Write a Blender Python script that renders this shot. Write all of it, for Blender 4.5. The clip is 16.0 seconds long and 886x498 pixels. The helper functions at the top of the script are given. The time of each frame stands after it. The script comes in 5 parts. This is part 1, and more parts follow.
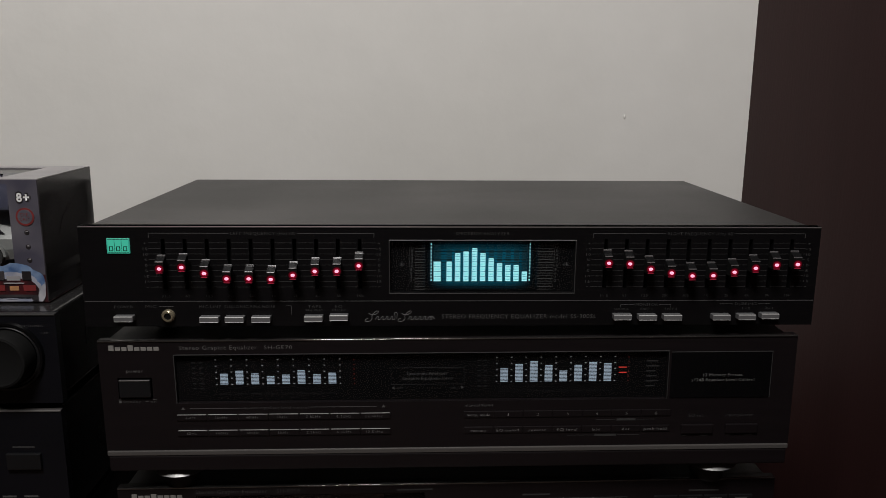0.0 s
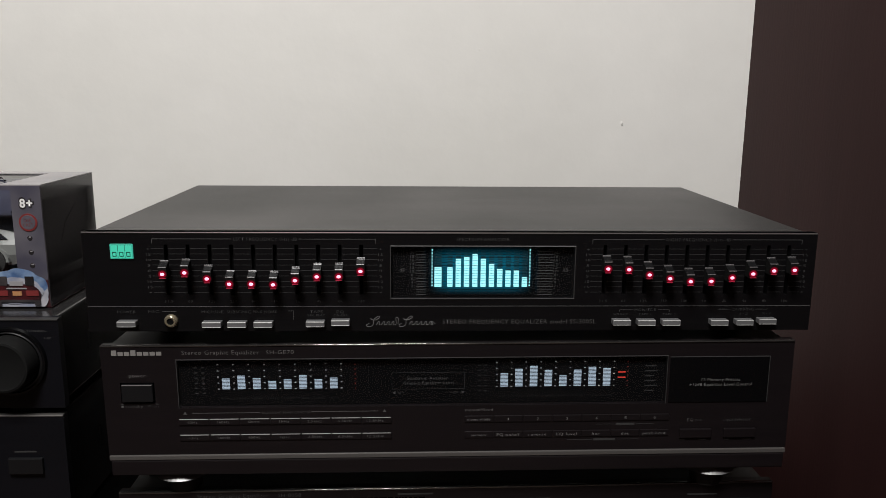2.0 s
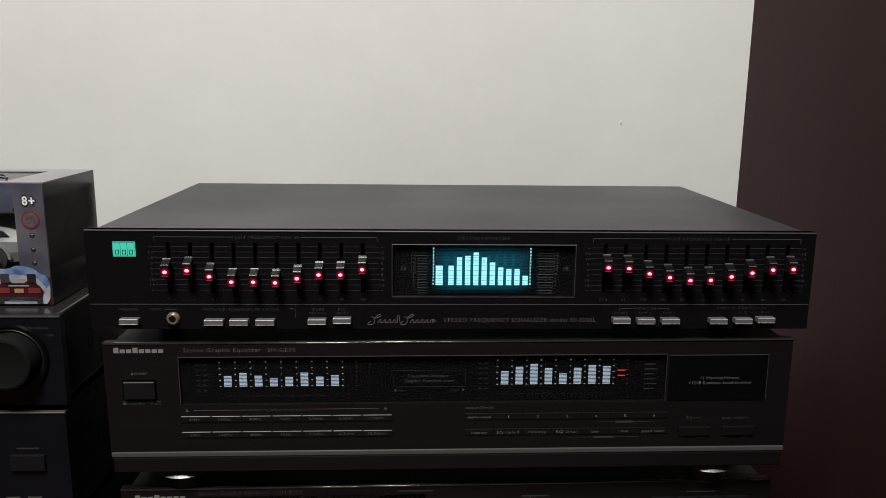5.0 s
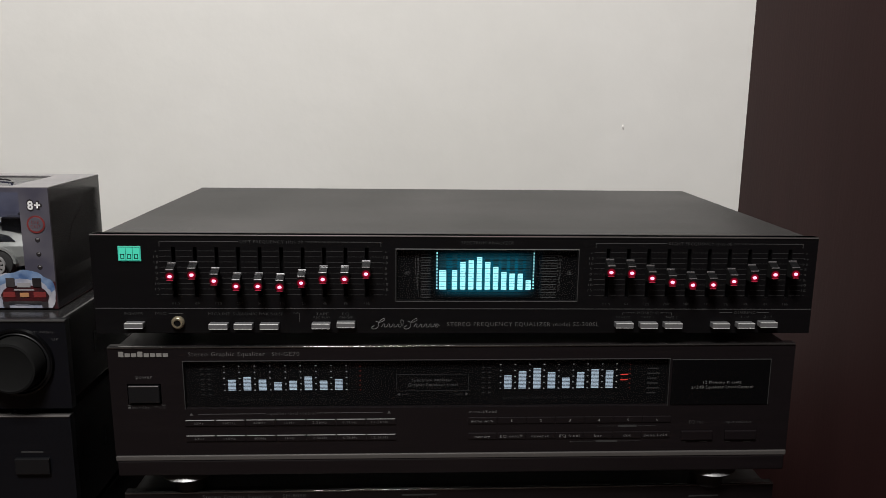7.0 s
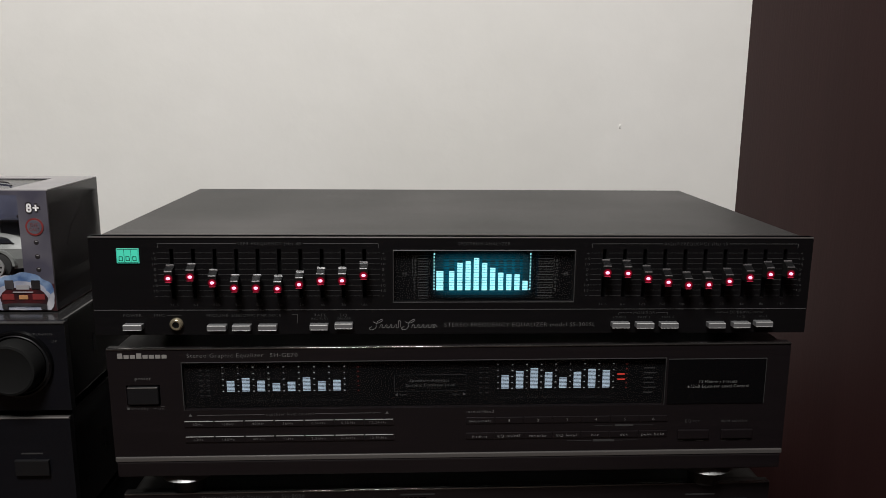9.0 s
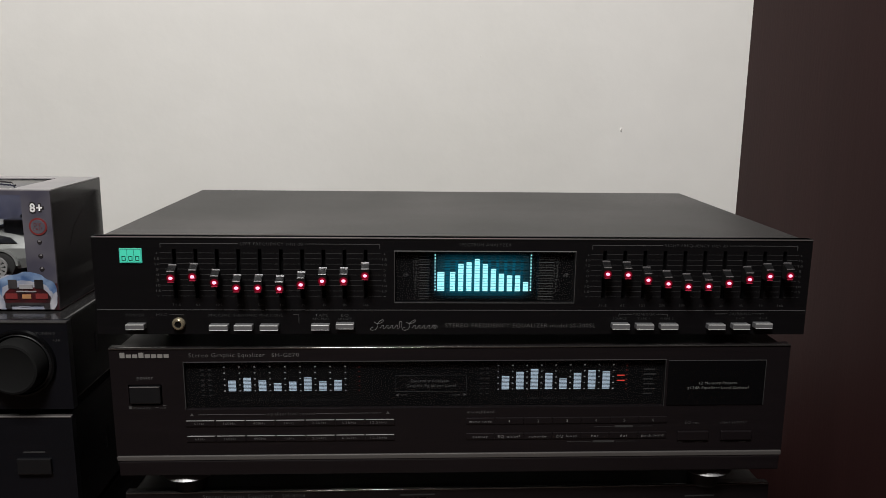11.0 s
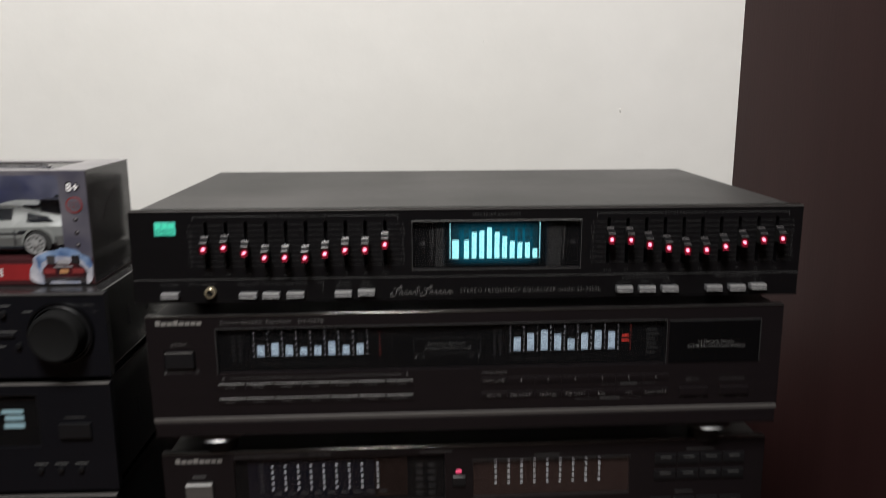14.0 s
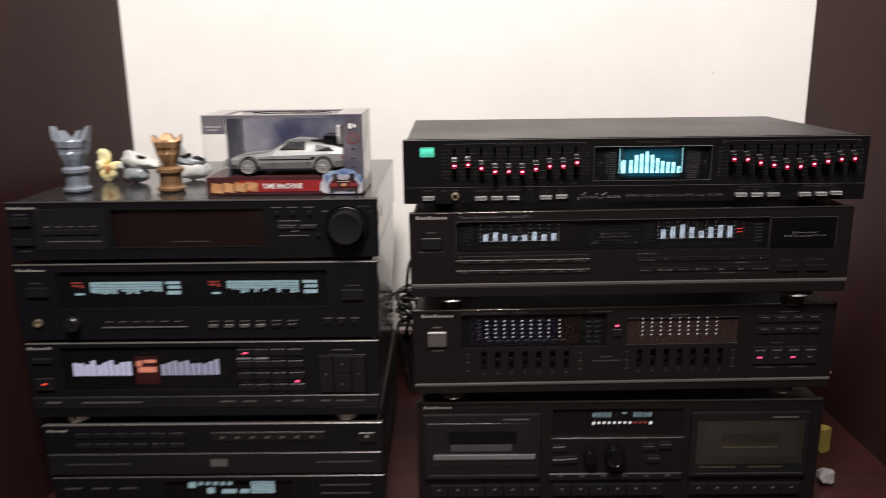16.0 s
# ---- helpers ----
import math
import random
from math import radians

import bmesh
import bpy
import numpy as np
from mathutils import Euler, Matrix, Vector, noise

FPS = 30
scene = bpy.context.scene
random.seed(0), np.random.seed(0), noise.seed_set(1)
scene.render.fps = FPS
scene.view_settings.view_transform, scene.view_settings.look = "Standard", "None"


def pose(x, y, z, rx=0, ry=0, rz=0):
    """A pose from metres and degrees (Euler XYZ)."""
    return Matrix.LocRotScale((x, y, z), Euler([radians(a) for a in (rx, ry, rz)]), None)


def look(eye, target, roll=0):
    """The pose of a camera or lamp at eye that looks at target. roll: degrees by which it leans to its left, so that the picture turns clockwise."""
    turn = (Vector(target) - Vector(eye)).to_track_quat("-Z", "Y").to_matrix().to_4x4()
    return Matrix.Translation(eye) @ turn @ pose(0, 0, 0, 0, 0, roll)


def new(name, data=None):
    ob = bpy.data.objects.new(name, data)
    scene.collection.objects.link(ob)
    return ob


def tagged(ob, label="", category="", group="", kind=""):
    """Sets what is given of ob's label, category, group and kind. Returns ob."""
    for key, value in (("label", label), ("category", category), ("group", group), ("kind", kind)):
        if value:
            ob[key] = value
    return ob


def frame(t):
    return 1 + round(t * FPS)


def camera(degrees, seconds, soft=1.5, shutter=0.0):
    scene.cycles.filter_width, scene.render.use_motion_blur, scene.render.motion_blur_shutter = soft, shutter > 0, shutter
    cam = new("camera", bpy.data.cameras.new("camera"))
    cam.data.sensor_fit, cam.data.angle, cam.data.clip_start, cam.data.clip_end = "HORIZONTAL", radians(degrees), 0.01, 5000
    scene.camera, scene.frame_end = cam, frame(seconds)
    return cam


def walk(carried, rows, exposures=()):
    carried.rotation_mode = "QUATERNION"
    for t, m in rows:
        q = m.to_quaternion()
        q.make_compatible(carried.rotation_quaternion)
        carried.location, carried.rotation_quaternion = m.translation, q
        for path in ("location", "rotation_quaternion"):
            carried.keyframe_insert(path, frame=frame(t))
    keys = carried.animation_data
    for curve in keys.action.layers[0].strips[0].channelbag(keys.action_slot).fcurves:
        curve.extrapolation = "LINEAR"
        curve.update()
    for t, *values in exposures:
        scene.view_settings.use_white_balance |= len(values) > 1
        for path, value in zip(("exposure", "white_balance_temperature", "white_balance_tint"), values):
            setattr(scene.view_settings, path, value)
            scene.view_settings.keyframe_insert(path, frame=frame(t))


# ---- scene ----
cam = camera(59.5, 16.0, soft=0.7, shutter=0.9)
EXPOSURE = [(0, -0.97, 6400, 10), (0.5, -0.96, 6400, 10), (1.0, -0.99, 6400, 10), (1.5, -0.42, 6350, 9), (8.0, -0.44, 6350, 9), (12.0, -0.48, 6350, 9), (13.5, -0.49, 6350, 9),
            (14.0, -0.24, 6350, 9), (14.5, 0.22, 6450, 9), (15.0, 0.32, 6300, 8), (15.3, 0.76, 6750, 11), (15.5, 1.0, 7200, 12), (15.65, 0.82, 7100, 12), (15.8, 0.36, 6700, 14), (16.0, 0.28, 6650, 15)]
PATH = [
    (0, (0.194, -0.45, 0.581), (0.257, 1.506, 0.17), 0.4),
    (0.5, (0.194, -0.451, 0.58), (0.252, 1.507, 0.176), 0.3),
    (1, (0.193, -0.452, 0.581), (0.243, 1.508, 0.19), 0.3),
    (1.5, (0.191, -0.453, 0.581), (0.254, 1.506, 0.184), 0.4),
    (2, (0.191, -0.454, 0.582), (0.264, 1.504, 0.185), 0.5),
    (2.5, (0.193, -0.454, 0.582), (0.258, 1.504, 0.18), 0.3),
    (3, (0.19, -0.455, 0.58), (0.262, 1.504, 0.186), 0.5),
    (3.5, (0.191, -0.455, 0.58), (0.259, 1.503, 0.176), 0.4),
    (4, (0.189, -0.455, 0.581), (0.266, 1.502, 0.176), 0.6),
    (6.5, (0.188, -0.458, 0.584), (0.269, 1.5, 0.187), 0.7),
    (7, (0.187, -0.458, 0.584), (0.264, 1.501, 0.19), 0.7),
    (7.5, (0.186, -0.46, 0.584), (0.269, 1.5, 0.193), 0.8),
    (8, (0.187, -0.46, 0.586), (0.265, 1.5, 0.195), 0.7),
    (8.5, (0.188, -0.459, 0.584), (0.273, 1.499, 0.185), 0.5),
    (9, (0.188, -0.46, 0.586), (0.268, 1.499, 0.188), 0.5),
    (11.5, (0.188, -0.463, 0.585), (0.265, 1.497, 0.196), 0.7),
    (12, (0.189, -0.464, 0.586), (0.266, 1.496, 0.194), 0.7),
    (12.5, (0.19, -0.466, 0.586), (0.271, 1.495, 0.199), 0.6),
    (13, (0.191, -0.466, 0.585), (0.274, 1.495, 0.199), 0.6),
    (13.5, (0.188, -0.468, 0.586), (0.276, 1.491, 0.195), 0.6),
    (13.8, (0.177, -0.479, 0.578), (0.289, 1.48, 0.19), 0.6),
    (14, (0.176, -0.496, 0.577), (0.258, 1.46, 0.167), -0.2),
    (14.2, (0.156, -0.516, 0.571), (0.279, 1.435, 0.147), 0.1),
    (14.5, (0.161, -0.548, 0.571), (0.27, 1.397, 0.119), 0.3),
    (14.8, (0.147, -0.579, 0.565), (0.267, 1.363, 0.103), 0.5),
    (15, (0.137, -0.594, 0.568), (0.2, 1.34, 0.062), -0.3),
    (15.2, (0.112, -0.616, 0.561), (0.1645, 1.321, 0.064), -0.5),
    (15.5, (0.076, -0.664, 0.571), (0.117, 1.277, 0.086), -0.5),
    (15.6, (0.058, -0.681, 0.571), (0.109, 1.262, 0.096), -0.3),
    (16, (0.037, -0.733, 0.578), (0.025, 1.207, 0.091), -0.7),
]
walk(cam, [(t, look(e, g, r)) for t, e, g, r in PATH], EXPOSURE)

# ---- light: one ceiling lamp in the room, faint sky through the world ----
world = bpy.data.worlds.new("room_dusk")
world.use_nodes = True
scene.world = world
world.node_tree.nodes["Background"].inputs[0].default_value = (0.5, 0.45, 0.4, 1)
world.node_tree.nodes["Background"].inputs[1].default_value = 0.006

lamp_data = bpy.data.lights.new("ceiling_lamp_light", "AREA")
lamp_data.shape, lamp_data.size = "DISK", 0.42
lamp_data.energy, lamp_data.color = 44.0, (1.0, 0.965, 0.925)
lamp_light = new("ceiling_lamp_light", lamp_data)
lamp_light.matrix_world = look((-0.03, -0.78, 1.75), (0.08, 0.0, 0.2))


# ---- materials ----
def material(name, color, rough=0.5, metal=0.0, grain=0.0, scale=60.0, bump=0.0, bump_scale=400.0, spec=0.5,
             second=None, second_scale=4.0, coat=0.0, stretch=(1, 1, 1)):
    """A principled surface with fine grain, a slow second tone and relief."""
    m = bpy.data.materials.new(name)
    m.use_nodes = True
    nt = m.node_tree
    p = nt.nodes["Principled BSDF"]
    p.inputs["Roughness"].default_value = rough
    p.inputs["Metallic"].default_value = metal
    p.inputs["Specular IOR Level"].default_value = spec
    p.inputs["Coat Weight"].default_value = coat
    p.inputs["Base Color"].default_value = (*color, 1)
    co = nt.nodes.new("ShaderNodeTexCoord")
    mp = nt.nodes.new("ShaderNodeMapping")
    mp.inputs["Scale"].default_value = stretch
    nt.links.new(co.outputs["Object"], mp.inputs["Vector"])
    if grain or second:
        n1 = nt.nodes.new("ShaderNodeTexNoise")
        n1.inputs["Scale"].default_value, n1.inputs["Detail"].default_value = scale, 6
        nt.links.new(mp.outputs["Vector"], n1.inputs["Vector"])
        n2 = nt.nodes.new("ShaderNodeTexNoise")
        n2.inputs["Scale"].default_value, n2.inputs["Detail"].default_value = second_scale, 3
        nt.links.new(mp.outputs["Vector"], n2.inputs["Vector"])
        tone = nt.nodes.new("ShaderNodeMix")
        tone.data_type = "RGBA"
        tone.inputs["A"].default_value = (*color, 1)
        tone.inputs["B"].default_value = (*(second or tuple(c * 0.8 for c in color)), 1)
        sharp = nt.nodes.new("ShaderNodeMapRange")
        sharp.inputs["From Min"].default_value, sharp.inputs["From Max"].default_value = 0.35, 0.65
        nt.links.new(n2.outputs["Fac"], sharp.inputs["Value"])
        nt.links.new(sharp.outputs["Result"], tone.inputs["Factor"])
        fine = nt.nodes.new("ShaderNodeMapRange")
        fine.inputs["From Min"].default_value, fine.inputs["From Max"].default_value = 0.25, 0.75
        fine.inputs["To Min"].default_value, fine.inputs["To Max"].default_value = 1 - grain, 1 + grain
        nt.links.new(n1.outputs["Fac"], fine.inputs["Value"])
        mul = nt.nodes.new("ShaderNodeVectorMath")
        mul.operation = "SCALE"
        nt.links.new(tone.outputs["Result"], mul.inputs[0])
        nt.links.new(fine.outputs["Result"], mul.inputs["Scale"])
        nt.links.new(mul.outputs["Vector"], p.inputs["Base Color"])
        rr = nt.nodes.new("ShaderNodeMapRange")
        rr.inputs["From Min"].default_value, rr.inputs["From Max"].default_value = 0.3, 0.7
        rr.inputs["To Min"].default_value, rr.inputs["To Max"].default_value = max(0.02, rough - 0.06), min(1, rough + 0.06)
        nt.links.new(n2.outputs["Fac"], rr.inputs["Value"])
        nt.links.new(rr.outputs["Result"], p.inputs["Roughness"])
    if bump:
        n3 = nt.nodes.new("ShaderNodeTexNoise")
        n3.inputs["Scale"].default_value, n3.inputs["Detail"].default_value = bump_scale, 4
        nt.links.new(mp.outputs["Vector"], n3.inputs["Vector"])
        b = nt.nodes.new("ShaderNodeBump")
        b.inputs["Strength"].default_value, b.inputs["Distance"].default_value = bump, 0.001
        nt.links.new(n3.outputs["Fac"], b.inputs["Height"])
        nt.links.new(b.outputs["Normal"], p.inputs["Normal"])
    return m


def glowing(name, color, strength):
    """A display segment, lamp, or painted haze or bloom that gives off light."""
    m = bpy.data.materials.new(name)
    m.use_nodes = True
    p = m.node_tree.nodes["Principled BSDF"]
    p.inputs["Base Color"].default_value = (*[c * 0.3 for c in color], 1)
    p.inputs["Emission Color"].default_value = (*color, 1)
    p.inputs["Emission Strength"].default_value = strength
    return m


def unlit_black(m):
    """A glowing field that is black glass where it gives no light."""
    m.node_tree.nodes["Principled BSDF"].inputs["Base Color"].default_value = (0.002, 0.002, 0.0022, 1)
    m.node_tree.nodes["Principled BSDF"].inputs["Specular IOR Level"].default_value = 0.1


def clear_pane(name, tint=(1, 1, 1), gloss=0.06, rough=0.03):
    """A thin clear pane: see-through with a weak mirror on top."""
    m = bpy.data.materials.new(name)
    m.use_nodes = True
    nt = m.node_tree
    nt.nodes.remove(nt.nodes["Principled BSDF"])
    out = nt.nodes["Material Output"]
    tr = nt.nodes.new("ShaderNodeBsdfTransparent")
    tr.inputs["Color"].default_value = (*tint, 1)
    gl = nt.nodes.new("ShaderNodeBsdfGlossy")
    gl.inputs["Roughness"].default_value = rough
    mx = nt.nodes.new("ShaderNodeMixShader")
    fr = nt.nodes.new("ShaderNodeFresnel")
    fr.inputs["IOR"].default_value = 1.0 + gloss * 7
    nt.links.new(fr.outputs["Fac"], mx.inputs["Fac"])
    nt.links.new(tr.outputs["BSDF"], mx.inputs[1])
    nt.links.new(gl.outputs["BSDF"], mx.inputs[2])
    nt.links.new(mx.outputs["Shader"], out.inputs["Surface"])
    return m


PLASTER = material("white_plaster", (0.78, 0.765, 0.735), 0.85, grain=0.02, scale=25, second=(0.74, 0.725, 0.69),
                   second_scale=3.2, bump=0.5, bump_scale=38, spec=0.2)
CEILING = material("ceiling_paint", (0.60, 0.58, 0.55), 0.9, grain=0.02)
BROWN = material("dark_brown_panel", (0.0325, 0.0138, 0.0135), 0.42, grain=0.12, scale=30, second=(0.0270, 0.0118, 0.0116),
                 second_scale=2.5, bump=0.1, bump_scale=300, stretch=(1, 1, 0.15), spec=0.06)
RED_WOOD = material("red_brown_wood", (0.030, 0.0072, 0.0070), 0.4, grain=0.25, scale=18, second=(0.020, 0.0050, 0.0048),
                    second_scale=6, stretch=(0.2, 2.5, 2.5), bump=0.1, bump_scale=120)
BOARD_WOOD = material("brown_board_wood", (0.085, 0.036, 0.030), 0.4, grain=0.25, scale=18, second=(0.062, 0.026, 0.022), second_scale=6, stretch=(0.2, 2.5, 2.5))
# unseen floor and room walls, lightened to reflect into the unit fronts
FLOORING = material("floor_boards", (0.34, 0.245, 0.20), 0.45, grain=0.2, scale=20, stretch=(0.3, 3, 1))
ROOM_WALL = material("room_wall_paint", (0.50, 0.42, 0.38), 0.85, grain=0.03, scale=20)
BLACK = material("black_brushed_face", (0.0036, 0.0031, 0.0036), 0.38, grain=0.12, scale=220, second=(0.005, 0.005, 0.0055),
                 spec=0.2, stretch=(0.08, 1, 1), bump=0.05, bump_scale=700)
COVER = material("black_painted_steel", (0.0270, 0.0250, 0.0250), 0.46, grain=0.10, scale=120, second=(0.024, 0.0235, 0.023),
                 second_scale=7, bump=0.12, bump_scale=1500)
CHARCOAL = material("charcoal_brown_face", (0.0078, 0.0058, 0.0066), 0.36, grain=0.12, scale=260, second=(0.0065, 0.0050, 0.0057), spec=0.28,
                    second_scale=9, stretch=(0.06, 1, 1), bump=0.05, bump_scale=700)
BLUEBLACK = material("blue_black_face", (0.0050, 0.0050, 0.0070), 0.34, grain=0.10, scale=240, second=(0.0042, 0.0044, 0.0058), spec=0.24,
                     second_scale=9, stretch=(0.06, 1, 1), bump=0.05, bump_scale=700)
COVER_GLOSS = material("semi_gloss_black_steel", (0.022, 0.021, 0.0215), 0.12, grain=0.08, scale=120, second=(0.018, 0.0175, 0.018),
                       second_scale=7, bump=0.06, bump_scale=1500)
CAP = material("darkened_chrome_cap", (0.013, 0.013, 0.014), 0.22, metal=0.35, grain=0.05, scale=300)
CAP_EDGE = material("worn_chrome_edge", (0.46, 0.46, 0.47), 0.22, metal=0.85)
SATIN = material("satin_dark_strip", (0.115, 0.108, 0.104), 0.32, metal=0.4, grain=0.08, scale=200, stretch=(0.05, 1, 1))
POLISHED = material("polished_dark_edge", (0.17, 0.165, 0.16), 0.13, metal=0.9, grain=0.05, scale=200)
DEEP = material("recess_black", (0.003, 0.003, 0.0034), 0.6, spec=0.1)
GLOSSBLACK = material("gloss_black_plastic", (0.0035, 0.0035, 0.004), 0.12, grain=0.05, scale=40, spec=0.22)
KNOB = material("matt_black_knob", (0.008, 0.008, 0.008), 0.7, grain=0.05, scale=90, spec=0.12)
KEYBLACK = material("satin_black_key", (0.0082, 0.0082, 0.0092), 0.33, grain=0.05, scale=90, spec=0.35)
STEEL = material("brushed_steel_key", (0.17, 0.17, 0.175), 0.30, metal=0.3, grain=0.08, scale=300, stretch=(0.1, 1, 1))
FOOT_METAL = material("bright_foot_ring", (0.30, 0.30, 0.30), 0.50, metal=0.8, grain=0.05, scale=150)
GOLD = material("gold_plate", (0.46, 0.40, 0.28), 0.25, metal=0.75, grain=0.12, scale=150)
PALE_GOLD = material("pale_gold_ring", (0.56, 0.52, 0.46), 0.32, metal=0.5, grain=0.1, scale=150)
SILVER = material("silver_cast", (0.215, 0.245, 0.29), 0.48, metal=0.45, grain=0.15, scale=90, bump=0.3, bump_scale=250)
GOLDCAST = material("antique_gold_cast", (0.25, 0.145, 0.070), 0.45, metal=0.5, grain=0.2, scale=90, bump=0.3, bump_scale=250)
# pale tones that paint highlights along key and button edges
DULL_GLINT = material("dull_key_glint", (0.30, 0.30, 0.295), 0.4, grain=0.3, scale=60)
PALE_GLINT = material("pale_key_glint", (0.55, 0.55, 0.54), 0.4, grain=0.04, scale=200)
PRINT = material("white_print", (0.24, 0.24, 0.235), 0.6, grain=0.04, scale=300)
PRINT_MID = material("soft_white_print", (0.15, 0.15, 0.147), 0.6, grain=0.04, scale=300)
PRINT_SOFT = material("soft_grey_print", (0.110, 0.110, 0.108), 0.6, grain=0.04, scale=300)
PRINT_DIM = material("grey_print", (0.080, 0.080, 0.079), 0.6, grain=0.04, scale=300)
PRINT_LOW = material("low_grey_print", (0.052, 0.052, 0.052), 0.6, grain=0.04, scale=300)
PRINT_FAINT = material("faint_print", (0.036, 0.036, 0.036), 0.6, grain=0.04, scale=300)
LOGO = material("silver_logo", (0.30, 0.29, 0.275), 0.4, metal=0.3, grain=0.05, scale=300)
RUBBER = material("black_rubber", (0.012, 0.012, 0.012), 0.75, grain=0.1, scale=150)
# brown of the reflected room, painted into a display window
BROWN_REFLECTION = material("brown_reflection_tone", (0.031, 0.019, 0.017), 0.12, grain=0.12, scale=30)
SMOKE = material("smoked_olive_plastic", (0.022, 0.0205, 0.0165), 0.16, grain=0.10, scale=30)
SMOKE_PALE = material("pale_smoked_plastic", (0.029, 0.0265, 0.0225), 0.18, grain=0.15, scale=30)
FADED_LABEL = material("faded_grey_label", (0.050, 0.047, 0.048), 0.4, grain=0.2, scale=60)
GILT_PRINT = material("gilt_print", (0.085, 0.066, 0.036), 0.5, grain=0.1, scale=200)
# darker brown for the same room reflection in other windows
DIM_BROWN = material("dark_brown_reflection_tone", (0.010, 0.0055, 0.005), 0.10, grain=0.10, scale=30)
NAVY = material("navy_display", (0.005, 0.0057, 0.0105), 0.14, grain=0.08, scale=40)
# haze around the lit columns, painted as glowing teal fields
TEAL_BACK = glowing("teal_painted_haze", (0.001, 0.075, 0.125), 0.30)
TEAL_CORE = glowing("teal_painted_core", (0.003, 0.115, 0.175), 0.9)


def fade_to_rim(m, strength, start=0.35, end=1.3, rest=0.08):
    """Painted bloom: emission strongest in the middle of its field, dying away to the rim."""
    nt = m.node_tree
    co = nt.nodes.new("ShaderNodeTexCoord")
    mp = nt.nodes.new("ShaderNodeMapping")
    mp.inputs["Location"].default_value = (-1, -1, -1)
    mp.inputs["Scale"].default_value = (2, 2, 2)
    flat = nt.nodes.new("ShaderNodeVectorMath")
    flat.operation = "MULTIPLY"
    flat.inputs[1].default_value = (1, 0, 1)
    size = nt.nodes.new("ShaderNodeVectorMath")
    size.operation = "LENGTH"
    fall = nt.nodes.new("ShaderNodeMapRange")
    fall.interpolation_type = "SMOOTHSTEP"
    fall.inputs["From Min"].default_value, fall.inputs["From Max"].default_value = start, end
    fall.inputs["To Min"].default_value, fall.inputs["To Max"].default_value = strength, strength * rest
    nt.links.new(co.outputs["Generated"], mp.inputs["Vector"])
    nt.links.new(mp.outputs["Vector"], flat.inputs[0])
    nt.links.new(flat.outputs["Vector"], size.inputs[0])
    nt.links.new(size.outputs["Value"], fall.inputs["Value"])
    nt.links.new(fall.outputs["Result"], nt.nodes["Principled BSDF"].inputs["Emission Strength"])


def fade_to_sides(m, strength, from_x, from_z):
    """Painted haze: a broad glowing field that dies away softly at its four sides."""
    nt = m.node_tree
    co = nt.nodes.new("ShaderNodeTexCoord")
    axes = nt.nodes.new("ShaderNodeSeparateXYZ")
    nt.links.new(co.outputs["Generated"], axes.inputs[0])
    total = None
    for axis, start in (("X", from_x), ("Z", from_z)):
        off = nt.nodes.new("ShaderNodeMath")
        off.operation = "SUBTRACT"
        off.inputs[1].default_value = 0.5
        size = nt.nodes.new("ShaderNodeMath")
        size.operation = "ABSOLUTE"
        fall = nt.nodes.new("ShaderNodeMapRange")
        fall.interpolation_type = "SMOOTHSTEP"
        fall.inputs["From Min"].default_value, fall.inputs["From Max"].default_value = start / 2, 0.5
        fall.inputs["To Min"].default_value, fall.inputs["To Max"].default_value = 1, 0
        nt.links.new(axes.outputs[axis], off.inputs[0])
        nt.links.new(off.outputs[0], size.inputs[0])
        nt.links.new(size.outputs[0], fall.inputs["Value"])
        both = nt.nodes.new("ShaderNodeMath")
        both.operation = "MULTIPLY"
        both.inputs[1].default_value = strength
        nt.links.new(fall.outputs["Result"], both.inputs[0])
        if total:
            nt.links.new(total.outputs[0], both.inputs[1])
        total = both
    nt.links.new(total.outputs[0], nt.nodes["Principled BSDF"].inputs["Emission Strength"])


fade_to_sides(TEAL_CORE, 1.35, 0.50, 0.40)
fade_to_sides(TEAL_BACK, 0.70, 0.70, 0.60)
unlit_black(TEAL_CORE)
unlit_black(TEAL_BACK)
CYAN = glowing("cyan_segment", (0.40, 0.95, 0.98), 2.0)
CYAN_DIM = glowing("cyan_segment_off", (0.006, 0.055, 0.075), 0.30)
ICE = glowing("ice_white_segment", (0.52, 0.64, 0.75), 0.8)
DOT = glowing("white_dot_segment", (0.80, 0.80, 0.80), 0.7)
TEALTEXT = glowing("teal_white_segment", (0.28, 0.42, 0.45), 0.62)
WHITETEXT = glowing("white_violet_segment", (0.66, 0.66, 0.88), 0.48)
REDTEXT = glowing("red_segment", (0.85, 0.06, 0.04), 0.9)
REDDIM = glowing("dim_red_segment", (0.35, 0.05, 0.04), 0.5)
LED = glowing("red_led", (1.0, 0.36, 0.50), 2.6)
LED_LEDGE = glowing("red_ledge_glow", (0.80, 0.03, 0.09), 0.30)
LAMP_RED = glowing("red_lamp_lens", (0.95, 0.08, 0.20), 1.0)
# bloom of the red lamps, painted as a glow that fades outward
LEDHALO = glowing("red_led_bloom", (0.85, 0.006, 0.055), 1.2)
BADGE = glowing("green_lit_badge", (0.06, 0.50, 0.36), 0.85)
BADGE_PALE = glowing("pale_green_lit_field", (0.07, 0.62, 0.42), 0.95)
fade_to_rim(LEDHALO, 0.62, 0.25, 1.0, 0.0)
unlit_black(LEDHALO)
PANE = clear_pane("display_pane", (0.92, 0.92, 0.93), 0.035)
BOXFILM = clear_pane("box_window_film", (0.97, 0.97, 0.97), 0.05, 0.06)


